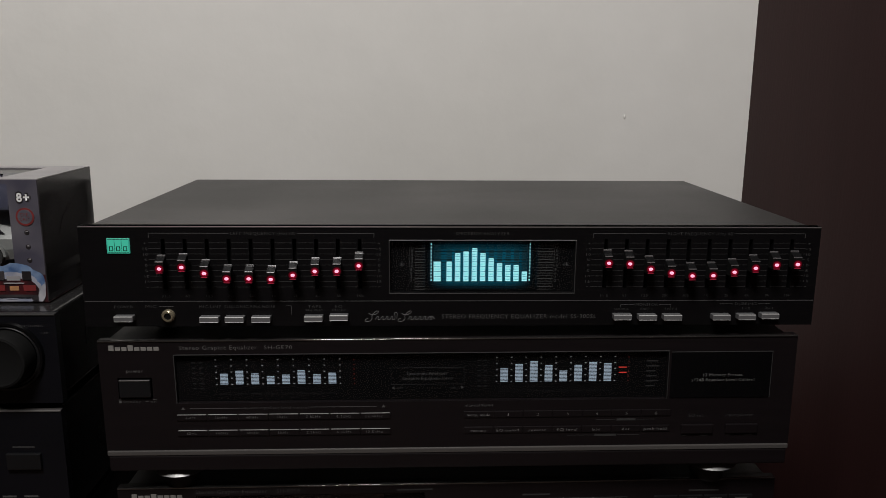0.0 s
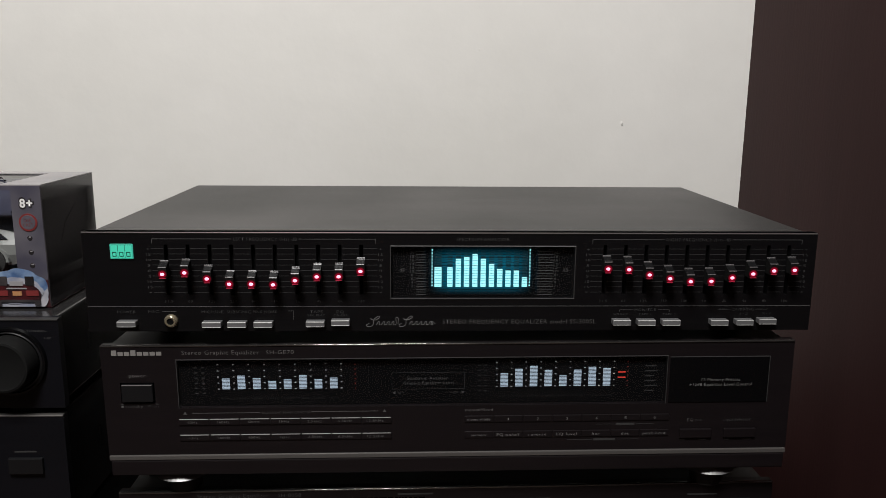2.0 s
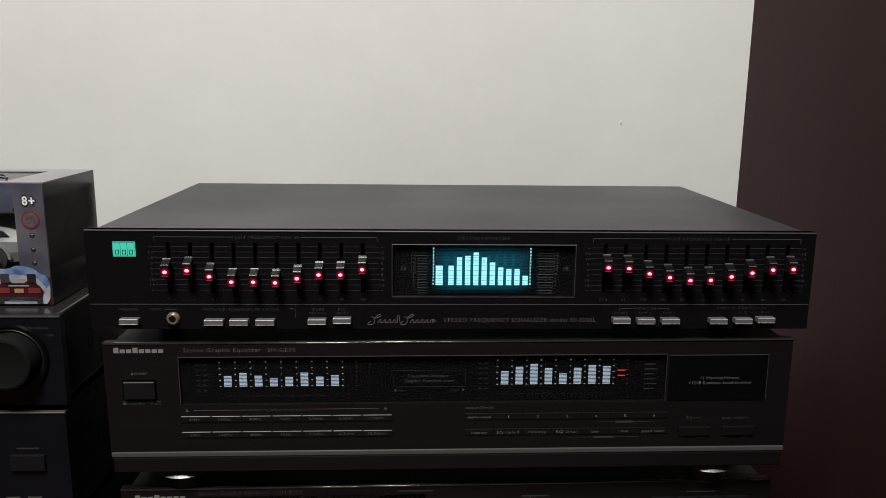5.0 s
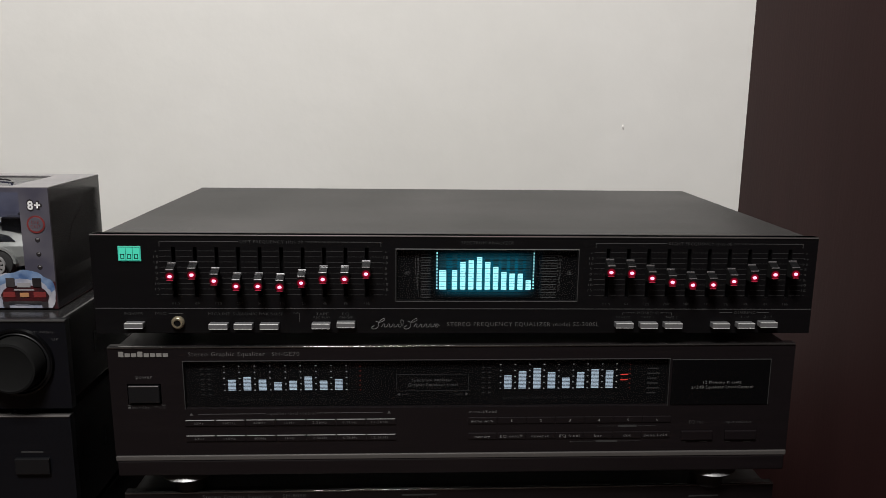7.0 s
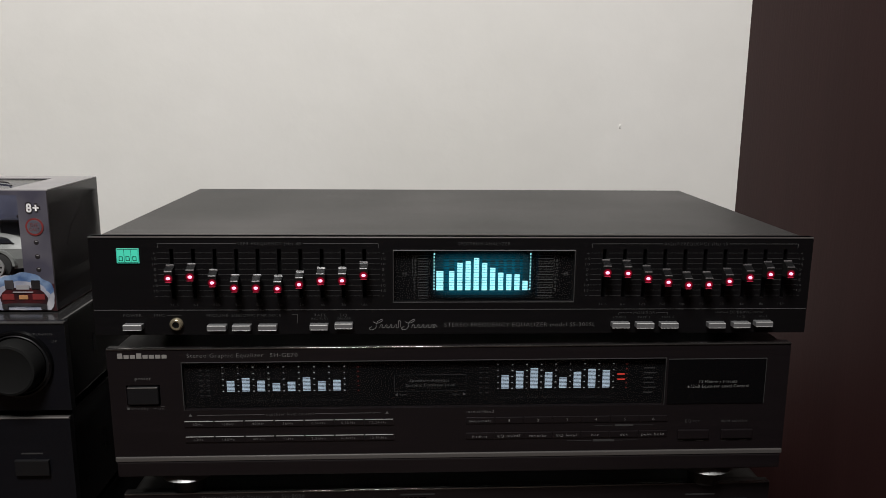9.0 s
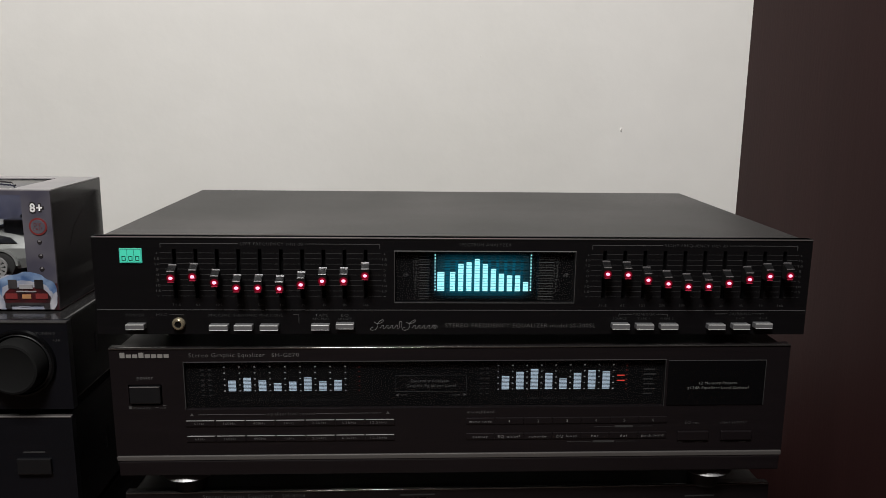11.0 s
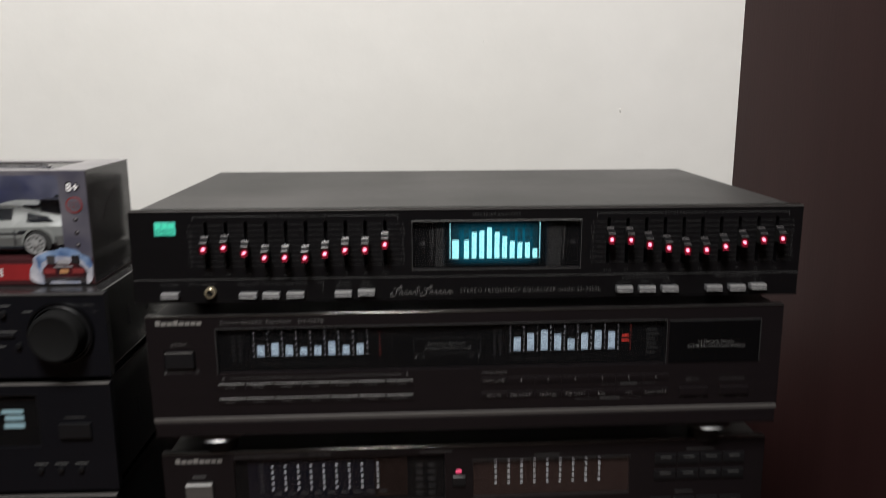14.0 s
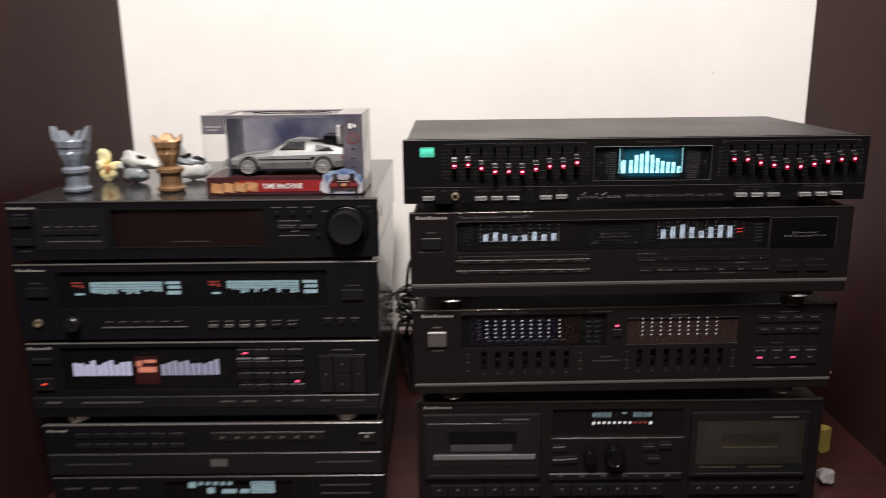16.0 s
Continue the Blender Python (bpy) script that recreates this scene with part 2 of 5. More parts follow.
# ---- building helpers ----
def block(bm, x0, x1, y0, y1, z0, z1, bevel=0.0, seg=1):
    m = Matrix.Translation(((x0 + x1) / 2, (y0 + y1) / 2, (z0 + z1) / 2)) @ Matrix.Diagonal(
        (abs(x1 - x0), abs(y1 - y0), abs(z1 - z0), 1))
    made = bmesh.ops.create_cube(bm, size=1, matrix=m)["verts"]
    if bevel:
        edges = list({e for v in made for e in v.link_edges})
        bmesh.ops.bevel(bm, geom=edges, offset=bevel, segments=seg, affect="EDGES", profile=0.5, clamp_overlap=True)
    return bm


def lathe(bm, centre, rows, axis="z", seg=28):
    """A turned body from (radius, height) rows."""
    rings = []
    for r, h in rows:
        ring = []
        for i in range(seg):
            a = 2 * math.pi * i / seg
            p = (r * math.cos(a), r * math.sin(a), h) if axis == "z" else (r * math.cos(a), -h, r * math.sin(a))
            ring.append(bm.verts.new((centre[0] + p[0], centre[1] + p[1], centre[2] + p[2])))
        rings.append(ring)
    for a, b in zip(rings, rings[1:]):
        for i in range(seg):
            bm.faces.new((a[i], a[(i + 1) % seg], b[(i + 1) % seg], b[i]))
    bm.faces.new(rings[-1])
    bm.faces.new(list(reversed(rings[0])))
    bmesh.ops.recalc_face_normals(bm, faces=bm.faces)
    return bm


def part(name, bm, mat, parent=None, label="", smooth=False):
    me = bpy.data.meshes.new(name)
    bm.to_mesh(me)
    bm.free()
    me.materials.append(mat)
    if smooth:
        me.shade_smooth()
        me.set_sharp_from_angle(angle=radians(35))
    ob = new(name, me)
    if parent:
        ob.parent = parent
    return tagged(ob, label)


def thing(name, at, label, category, group=""):
    ob = new(name)
    ob.empty_display_size = 0.02
    ob.location = at
    return tagged(ob, label, category, group)


def setting(name, bm, mat, label="", category=""):
    return tagged(part(name, bm, mat), label, category, kind="structure")


def holed(bm, x0, x1, z0, z1, holes, y, thick):
    """A front plate in the plane y with square-cut openings, thick metres deep."""
    xs = sorted({x0, x1, *[h[0] for h in holes], *[h[1] for h in holes]})
    zs = sorted({z0, z1, *[h[2] for h in holes], *[h[3] for h in holes]})
    solid = {}
    for i in range(len(xs) - 1):
        for j in range(len(zs) - 1):
            cx, cz = (xs[i] + xs[i + 1]) / 2, (zs[j] + zs[j + 1]) / 2
            solid[i, j] = not any(h[0] < cx < h[1] and h[2] < cz < h[3] for h in holes)
    front, back = {}, {}

    def vert(store, i, j, yy):
        if (i, j) not in store:
            store[i, j] = bm.verts.new((xs[i], yy, zs[j]))
        return store[i, j]

    for (i, j), full in solid.items():
        if not full:
            continue
        bm.faces.new([vert(front, *c, y) for c in ((i, j), (i + 1, j), (i + 1, j + 1), (i, j + 1))])
        for (di, dj), (a, b) in {(-1, 0): ((i, j + 1), (i, j)), (1, 0): ((i + 1, j), (i + 1, j + 1)),
                                 (0, -1): ((i, j), (i + 1, j)), (0, 1): ((i + 1, j + 1), (i, j + 1))}.items():
            if not solid.get((i + di, j + dj), False):
                bm.faces.new([vert(front, *b, y), vert(front, *a, y), vert(back, *a, y + thick), vert(back, *b, y + thick)])
    return bm


def letters(name, text, x0, x1, z, height, y, mat, parent, slant=0.0, weight=-0.014):
    """Flat printed words on a front, from x0 to x1 about the line z."""
    cu = bpy.data.curves.new(name, "FONT")
    cu.body, cu.size, cu.shear, cu.resolution_u = text, 1.0, slant, 2
    cu.offset, cu.space_character = weight, 1.12
    tmp = bpy.data.objects.new(name, cu)
    me = bpy.data.meshes.new_from_object(tmp)
    bpy.data.objects.remove(tmp)
    bpy.data.curves.remove(cu)
    xs, ys = [v.co.x for v in me.vertices], [v.co.y for v in me.vertices]
    cap = 0.69
    wx, ox = max(xs) - min(xs), min(xs)
    for v in me.vertices:
        v.co = (x0 + (v.co.x - ox) / wx * (x1 - x0), y, z + (v.co.y / cap - 0.5) * height)
    me.materials.append(mat)
    ob = new(name, me)
    ob.parent = parent
    return ob


class Unit:
    """A hi-fi unit: measures in millimetres across (u) and down (v, negative) from its front's upper left corner, d out of it."""

    def __init__(self, label, x, y, top, w, h, depth, face, category="equalizer", name="equalizer", holes=(), inset=4, plate=None,
                 cover=None, round_top=0.0015, body_h=None):
        self.w, self.h = w, h
        self.root = thing(name, (x, y, top - h / 1000), label, category, "stacked hi-fi units")
        body = bmesh.new()
        block(body, inset / 1000, (w - inset) / 1000, 0.0062, depth / 1000, 0.001, h / 1000 - 0.0006, round_top, 2)
        self.body = part("cover", body, cover or COVER, self.root)
        self.holes = [(a / 1000, b / 1000, (h + c) / 1000, (h + d) / 1000) for a, b, c, d in holes]
        p = plate or (0, w, -h, 0)
        bm = holed(bmesh.new(), p[0] / 1000, p[1] / 1000, (h + p[2]) / 1000, (h + p[3]) / 1000, self.holes, 0.0, 0.006)
        self.face = part("front_panel", bm, face, self.root)

    def box(self, name, u0, u1, v0, v1, d0, d1, mat, bevel=0.0, parent=None, label="", seg=1):
        bm = block(bmesh.new(), u0 / 1000, u1 / 1000, -d1 / 1000, -d0 / 1000, (self.h + v0) / 1000, (self.h + v1) / 1000, bevel / 1000, seg)
        return part(name, bm, mat, parent or self.root, label)

    def boxes(self, name, rows, d0, d1, mat, parent=None, label="", bevel=0.0):
        bm = bmesh.new()
        for u0, u1, v0, v1 in rows:
            block(bm, u0 / 1000, u1 / 1000, -d1 / 1000, -d0 / 1000, (self.h + v0) / 1000, (self.h + v1) / 1000, bevel / 1000)
        return part(name, bm, mat, parent or self.root, label)

    def disc(self, name, u, v, rows, mat, parent=None, label="", seg=32):
        bm = lathe(bmesh.new(), (u / 1000, 0, (self.h + v) / 1000), [(r / 1000, d / 1000) for r, d in rows], "y", seg)
        return part(name, bm, mat, parent or self.root, label, smooth=True)

    def text(self, words, u0, u1, v, height, mat=None, d=0.12, parent=None, slant=0.0):
        return letters("lettering", words, u0 / 1000, u1 / 1000, (self.h + v) / 1000, height / 1000, -d / 1000, mat or PRINT,
                       parent or self.root, slant)

    def bars(self, rows, mat=None, d0=0.0, d1=0.12, name="printed_mark", parent=None):
        for u0, u1, v0, v1 in rows:
            self.box(name, u0, u1, v0, v1, d0, d1, mat or PRINT_DIM, parent=parent)

    def window(self, u0, u1, v0, v1, back=None, depth=3.0, name="display_window", pane=True, label=""):
        """A recessed display: dark backing and a clear pane just inside the opening."""
        w = self.box(name, u0 + 0.05, u1 - 0.05, v0 + 0.05, v1 - 0.05, -5.5, -depth, back or DEEP, label=label)
        if pane:
            g = self.box("pane", u0 + 0.1, u1 - 0.1, v0 + 0.1, v1 - 0.1, -0.9, -0.4, PANE, parent=w)
            g.visible_shadow = False
        return w

    def logo(self, u0, u1, v, height, count=8):
        """A maker's mark as a row of plain upright blocks, close together."""
        step = (u1 - u0) / count
        rows = [(u0 + i * step, u0 + (i + 0.80) * step, v - height * 0.36, v + height * (0.42 if i in (0, 3) else 0.16)) for i in range(count)]
        self.bars(rows, LOGO, 0, 0.3, "maker_mark")

    def foot(self, u, r, height, y, mat, label="", top=1.0):
        """A turned foot, r wide below and top times r where its wall ends under the case."""
        bm = lathe(bmesh.new(), (u / 1000, y, -height / 1000), [(r * 0.92 / 1000, 0), (r / 1000, 0.0006), (r * top / 1000, height * 0.78 / 1000),
                   (r * 0.85 * top / 1000, height * 0.82 / 1000), (r * 0.8 * top / 1000, height / 1000 + 0.0015)], "z", 40)
        return part("foot", bm, mat, self.root, label)


# ---- setting ----
WALL_Y, LEFT_X, RIGHT_X, SHELF_Z, FLOOR_Z, CEIL_Z = 0.42, -0.427, 0.5635, 0.09, -0.66, 1.85
wall_back = setting("wall_back", block(bmesh.new(), LEFT_X - 0.02, RIGHT_X + 0.02, WALL_Y, WALL_Y + 0.1, FLOOR_Z, CEIL_Z), PLASTER,
                    "off-white plastered wall, slightly uneven, with small chips", "wall")
setting("panel_right", block(bmesh.new(), RIGHT_X, RIGHT_X + 0.03, -0.55, WALL_Y, FLOOR_Z, CEIL_Z, 0.001), BROWN,
        "dark brown wooden side panel of a wall unit", "panel")
setting("panel_left", block(bmesh.new(), LEFT_X - 0.03, LEFT_X, -0.30, WALL_Y, FLOOR_Z, CEIL_Z, 0.001), BROWN,
        "dark brown wooden side panel of a wall unit", "panel")
shelf = setting("shelf", block(bmesh.new(), LEFT_X, RIGHT_X, -0.08, WALL_Y - 0.001, SHELF_Z - 0.03, SHELF_Z, 0.002), RED_WOOD,
                "red-brown wooden shelf under the stacked hi-fi units", "shelf")
setting("shelf_backboard", block(bmesh.new(), LEFT_X + 0.001, RIGHT_X - 0.001, WALL_Y - 0.019, WALL_Y - 0.001, SHELF_Z, SHELF_Z + 0.068, 0.001), BOARD_WOOD,
        "red-brown wooden upstand along the back of the shelf", "board")
setting("shelf_front", block(bmesh.new(), LEFT_X, RIGHT_X, -0.06, -0.04, FLOOR_Z, SHELF_Z - 0.031), RED_WOOD,
        "red-brown wooden cabinet front below the shelf", "cabinet front")
# unseen surfaces added to close the room and bounce light
setting("floor", block(bmesh.new(), -2.2, 2.4, -3.2, WALL_Y + 0.1, FLOOR_Z - 0.05, FLOOR_Z), FLOORING, "unseen brown wooden floor", "floor")
setting("ceiling", block(bmesh.new(), -2.2, 2.4, -3.2, WALL_Y + 0.1, CEIL_Z, CEIL_Z + 0.05), CEILING, "unseen white ceiling", "ceiling")
setting("wall_left", block(bmesh.new(), -2.3, -2.2, -3.2, WALL_Y + 0.1, FLOOR_Z, CEIL_Z), ROOM_WALL, "unseen plain room wall", "wall")
setting("wall_right", block(bmesh.new(), 2.4, 2.5, -3.2, WALL_Y + 0.1, FLOOR_Z, CEIL_Z), ROOM_WALL, "unseen plain room wall", "wall")
setting("wall_rear", block(bmesh.new(), -2.3, 2.5, -3.3, -3.2, FLOOR_Z, CEIL_Z), ROOM_WALL, "unseen plain brown room wall", "wall")
setting("wall_front_left", block(bmesh.new(), -2.2, LEFT_X - 0.031, WALL_Y, WALL_Y + 0.1, FLOOR_Z, CEIL_Z), BROWN, "dark brown wall unit", "wall")
setting("wall_front_right", block(bmesh.new(), RIGHT_X + 0.031, 2.4, WALL_Y, WALL_Y + 0.1, FLOOR_Z, CEIL_Z), BROWN, "dark brown wall unit", "wall")

# chips in the plaster and the panel
for x, z, r in ((0.4235, 0.549, 0.0022), (0.262, 0.628, 0.0009)):
    bm = bmesh.new()
    bmesh.ops.create_icosphere(bm, subdivisions=2, radius=r, matrix=Matrix.Translation((x, WALL_Y, z)) @ Matrix.Diagonal((0.55, 0.5, 1.2, 1)))
    for v in bm.verts:
        v.co += noise.noise_vector(v.co * 900) * r * 0.25
    part("plaster_chip", bm, PLASTER, wall_back)

# ---- black equalizer with lit sliders, on top of the right stack ----
adc_slots_l = [48.6 + i * 12.78 for i in range(10)]
adc_slots_r = [310.4 + i * 12.52 for i in range(10)]
adc_drop_l = [23.5, 22.6, 26.2, 29.4, 29.4, 29.8, 27.3, 25.0, 24.9, 21.7]
adc_drop_r = [20.2, 20.6, 23.8, 26.1, 27.9, 27.7, 25.6, 23.2, 21.3, 20.9]
holes = [(s - 1.1, s + 1.1, -38.3, -7.6) for s in adc_slots_l + adc_slots_r] + [(181.3, 292.2, -40.6, -8.4)]
A = Unit("black stereo equalizer with red-lit sliders and a cyan spectrum display", -0.0045, 0.0, 0.5, 440, 61, 236,
         BLACK, holes=holes, inset=3)
# trim toned lighter than the cover to paint the edge highlight
A.box("top_trim", 0, 440, -1.0, 0.0, -6, 0.4, SATIN, 0.35)
# pale line paints the reflection along the groove
A.box("panel_groove", 0.5, 439.5, -45.6, -45.3, 0, 0.2, PRINT_DIM)
A.bars([(s - 1.4, s + 1.4, -38.8, -7.2) for s in adc_slots_l + adc_slots_r], DEEP, -5.9, -5.2, "slot_backing")

badge = A.box("lit_badge", 16.3, 29.6, -16.2, -7.1, 0, 0.8, BADGE, 0.2, label="glowing green maker's badge")
A.bars([(17.0 + i * 4.05, 20.85 + i * 4.05, -15.5, -7.8) for i in range(3)], BADGE_PALE, 0.8, 0.9, "badge_field", badge)
A.boxes("badge_divider", [(20.85 + i * 4.05, 21.05 + i * 4.05, -15.5, -7.8) for i in range(2)] + [(17.0, 29.0, -15.7, -15.5), (17.0, 29.0, -7.8, -7.6)], 0.8, 0.95, DEEP, badge)
for i in range(3):
    c = 18.9 + i * 4.05
    A.boxes("badge_mark", [(c - 1.15, c - 0.75, -14.7, -11.9), (c + 0.75, c + 1.15, -14.7, -11.9), (c - 1.15, c + 1.15, -14.7, -14.3), (c - 1.15, c + 1.15, -12.3, -11.9)],
            0.9, 1.0, DEEP, badge)


def slider_bank(unit, slots, drops, left, right, title, t0, t1, lit):
    """One channel's sliders with scale lines, figures and bracket."""
    unit.bars([(left, t0 - 1.2, -4.3, -4.05), (t1 + 1.2, right, -4.3, -4.05), (left, left + 0.25, -6.8, -4.05), (right - 0.25, right, -6.8, -4.05)], PRINT_DIM, name="bracket")
    unit.text(title, t0, t1, -4.2, 1.8, PRINT_LOW)
    edges = [left - 0.4] + [e for s in slots for e in (s - 1.4, s + 1.4)] + [right + 0.9]
    for k in range(9):
        v = -9.9 - k * 3.35
        unit.bars([(a, b, v - 0.1, v + 0.1) for a, b in zip(edges[0::2], edges[1::2]) if b - a > 0.3], PRINT_FAINT, name="scale_line")
    for k, w in enumerate(("+", "15", "10", "5", "0", "5", "10", "15", "-")):
        v = -10.2 - k * 3.32
        half = 0.7 if len(w) == 1 else 1.3
        for c in (left - 2.3, right + 2.8):
            if w == "-":
                unit.bars([(c - 0.6, c + 0.6, v - 0.1, v + 0.1)], PRINT_DIM)
            else:
                unit.text(w, c - half, c + half, v, 1.5, PRINT_DIM)
    for s, w in zip(slots, ("31.5", "63", "125", "250", "500", "1k", "2k", "4k", "8k", "16k")):
        unit.text(w, s - 0.62 * len(w), s + 0.62 * len(w), -42.2, 1.5, PRINT_LOW)
    for s, drop in zip(slots, drops):
        x, z = s / 1000, (unit.h - drop) / 1000
        # a stem, and a cap whose chrome top slopes down to a dark front with the lamp in it
        bm = block(bmesh.new(), x - 0.0008, x + 0.0008, -0.0030, 0.005, z - 0.0010, z + 0.0040)
        cap = [(-0.0090, -0.0026), (-0.0090, 0.0038), (-0.0040, 0.0062), (-0.0030, 0.0062), (-0.0030, -0.0026)]
        a = [bm.verts.new((x - 0.0024, yy, z + zz)) for yy, zz in cap]
        b = [bm.verts.new((x + 0.0024, yy, z + zz)) for yy, zz in cap]
        for i in range(5):
            j = (i + 1) % 5
            bm.faces.new((a[i], a[j], b[j], b[i]))
        bm.faces.new(list(reversed(a)))
        bm.faces.new(b)
        bmesh.ops.recalc_face_normals(bm, faces=bm.faces)
        knob = part("slider_knob", bm, KNOB, unit.root, "black slider with chrome cap and red lamp")
        bm = bmesh.new()
        low = [(x - 0.00235, -0.0089, z + 0.0040), (x + 0.00235, -0.0089, z + 0.0040), (x + 0.00235, -0.0040, z + 0.0064), (x - 0.00235, -0.0040, z + 0.0064)]
        v0 = [bm.verts.new(c) for c in low]
        v1 = [bm.verts.new((c[0], c[1] + 0.00015, c[2] + 0.0004)) for c in low]
        bm.faces.new(v1)
        for i in range(4):
            bm.faces.new((v0[i], v0[(i + 1) % 4], v1[(i + 1) % 4], v1[i]))
        bmesh.ops.recalc_face_normals(bm, faces=bm.faces)
        part("chrome_cap", bm, lit, knob, "dark chrome sloping cap")
        part("cap_edge", block(bmesh.new(), x - 0.0025, x + 0.0025, -0.0044, -0.0036, z + 0.0063, z + 0.0073, 0.0002), CAP_EDGE, knob)
        part("cap_rib", block(bmesh.new(), x - 0.0024, x + 0.0024, -0.0093, -0.0088, z + 0.0036, z + 0.0044, 0.0002), CAP_EDGE, knob)
        # red disc paints the lamp's bloom on the knob's front
        bm = lathe(bmesh.new(), (x, -0.0090, z), [(0.0029, 0), (0.0029, 0.0002), (0.0004, 0.00025)], "y", 18)
        bloom = part("led_bloom", bm, LEDHALO, knob)
        bm = lathe(bmesh.new(), (0, 0, 0), [(0.0010, 0), (0.0009, 0.0005), (0.0004, 0.0007)], "y", 16)
        bmesh.ops.scale(bm, vec=(1.25, 1, 0.95), verts=bm.verts)
        bmesh.ops.translate(bm, vec=(x, -0.0092, z), verts=bm.verts)
        part("led", bm, LED, bloom)
        # glowing strip paints the lamp's red light on the knob's lower edge
        part("ledge_glow", block(bmesh.new(), x - 0.0018, x + 0.0018, -0.0096, -0.0090, z - 0.0025, z - 0.0022), LED_LEDGE, knob)


slider_bank(A, adc_slots_l, adc_drop_l, 40.5, 172.3, "LEFT FREQUENCY (Hz) dB", 88.3, 125.8, CAP)
slider_bank(A, adc_slots_r, adc_drop_r, 302.4, 430.7, "RIGHT FREQUENCY (Hz) dB", 347.3, 386.4, CAP)

win = A.window(181.3, 292.2, -40.6, -8.4, depth=3.4, label="spectrum display with cyan level columns")
# rim brightest on top: the reflection line there is painted in
A.bars([(180.9, 292.6, -8.4, -8.05)], PRINT, 0, 0.3, "window_rim", win)
A.bars([(180.9, 292.6, -40.9, -40.6)], PRINT_DIM, 0, 0.3, "window_rim", win)
A.bars([(180.9, 181.3, -40.6, -8.4), (292.2, 292.6, -40.6, -8.4)], PRINT_FAINT, 0, 0.3, "window_rim", win)
# two glowing fields paint the haze behind the columns
A.box("haze_field", 200.0, 272.0, -40.5, -8.5, -3.4, -3.3, TEAL_BACK, 0.0, win)
A.box("haze_core", 202.5, 269.0, -39.8, -9.2, -3.3, -3.2, TEAL_CORE, 0.0, win)
A.boxes("field_mesh", [(202.2, 270.2, -39.3 + k * 1.67, -39.0 + k * 1.67) for k in range(18)], -3.2, -3.12, DEEP, win)
levels = [0.55, 0.55, 0.80, 0.86, 0.97, 0.80, 0.66, 0.52, 0.46, 0.48, 0.28]
starts = [207.5] + [215.3 + i * 5.05 for i in range(10)]
for i, (lv, u) in enumerate(zip(levels, starts)):
    wide = 4.3 if i == 0 else 3.2
    n = max(2, round(lv * 21))
    A.boxes("level_column", [(u, u + wide, -34.0 + k * 1.03, -34.0 + k * 1.03 + 0.70) for k in range(n)], -3.1, -2.95, CYAN, win)
    A.boxes("unlit_column", [(u, u + wide, -34.0 + k * 1.03, -34.0 + k * 1.03 + 0.60) for k in range(n, 22)], -3.1, -2.95, CYAN_DIM, win)
for c in (206.1, 265.4):
    A.boxes("dot_column", [(c - 0.4, c + 0.4, -33.6 + k * 2.0, -32.85 + k * 2.0) for k in range(12)], -3.1, -2.95, CYAN, win)
for a, b in ((196.4, 204.8), (267.2, 279.6)):
    A.bars([(a, b, -39.2 + k * 1.67, -39.0 + k * 1.67) for k in range(17)], PRINT_MID, -3.3, -3.15, "scale_line", win)
for c in (194.0, 281.2):
    for k in range(10):
        w = str(20 - 2 * k)
        A.text(w, c - 0.6 * len(w), c + 0.6 * len(w), -13.0 - k * 2.3, 1.5, PRINT_MID, -3.25, win)
for c in (188.0, 287.3):
    A.text("dB", c - 1.5, c + 1.5, -23.6, 2.2, PRINT_MID, -3.25, win)
A.text("SPECTRUM ANALYZER", 220.6, 252.3, -4.2, 1.9, PRINT_LOW)
A.text("STEREO FREQUENCY EQUALIZER model SS-300SL", 212.6, 306.5, -55.2, 2.6, PRINT_SOFT)

# ornamental script mark: two slanting flourishes, each a tall looped stroke with a run of low waves
cu = bpy.data.curves.new("script_mark", "CURVE")
cu.dimensions, cu.bevel_depth, cu.bevel_resolution = "3D", 0.00017, 1
for base, low in ((167.8, 4), (187.6, 5)):
    tall = [(0.6, -1.2), (-0.6, -2.6), (1.0, -3.4), (3.2, -1.6), (2.6, 0.2), (3.6, 2.6), (5.4, 3.0), (4.8, 1.6), (2.2, 1.0), (0.2, 1.8)]
    waves = []
    for k in range(low):
        c = 5.2 + k * 2.9
        waves += [(c, -2.0), (c + 1.2, -0.2), (c + 1.9, -2.0)]
    waves += [(5.2 + low * 2.9, -2.0), (7.4 + low * 2.2, 2.4 if low == 4 else -0.2), (6.6 + low * 2.9, -1.6)]
    for pts in (tall, waves):
        sp = cu.splines.new("BEZIER")
        sp.bezier_points.add(len(pts) - 1)
        for q, (du, dv) in zip(sp.bezier_points, pts):
            q.co = ((base + du + 0.35 * dv) / 1000, -0.0001, (61 - 55.0 + dv) / 1000)
            q.handle_left_type = q.handle_right_type = "AUTO"
tmp = bpy.data.objects.new("script_mark", cu)
me = bpy.data.meshes.new_from_object(tmp)
bpy.data.objects.remove(tmp)
me.materials.append(PRINT_MID)
new("script_mark", me).parent = A.root

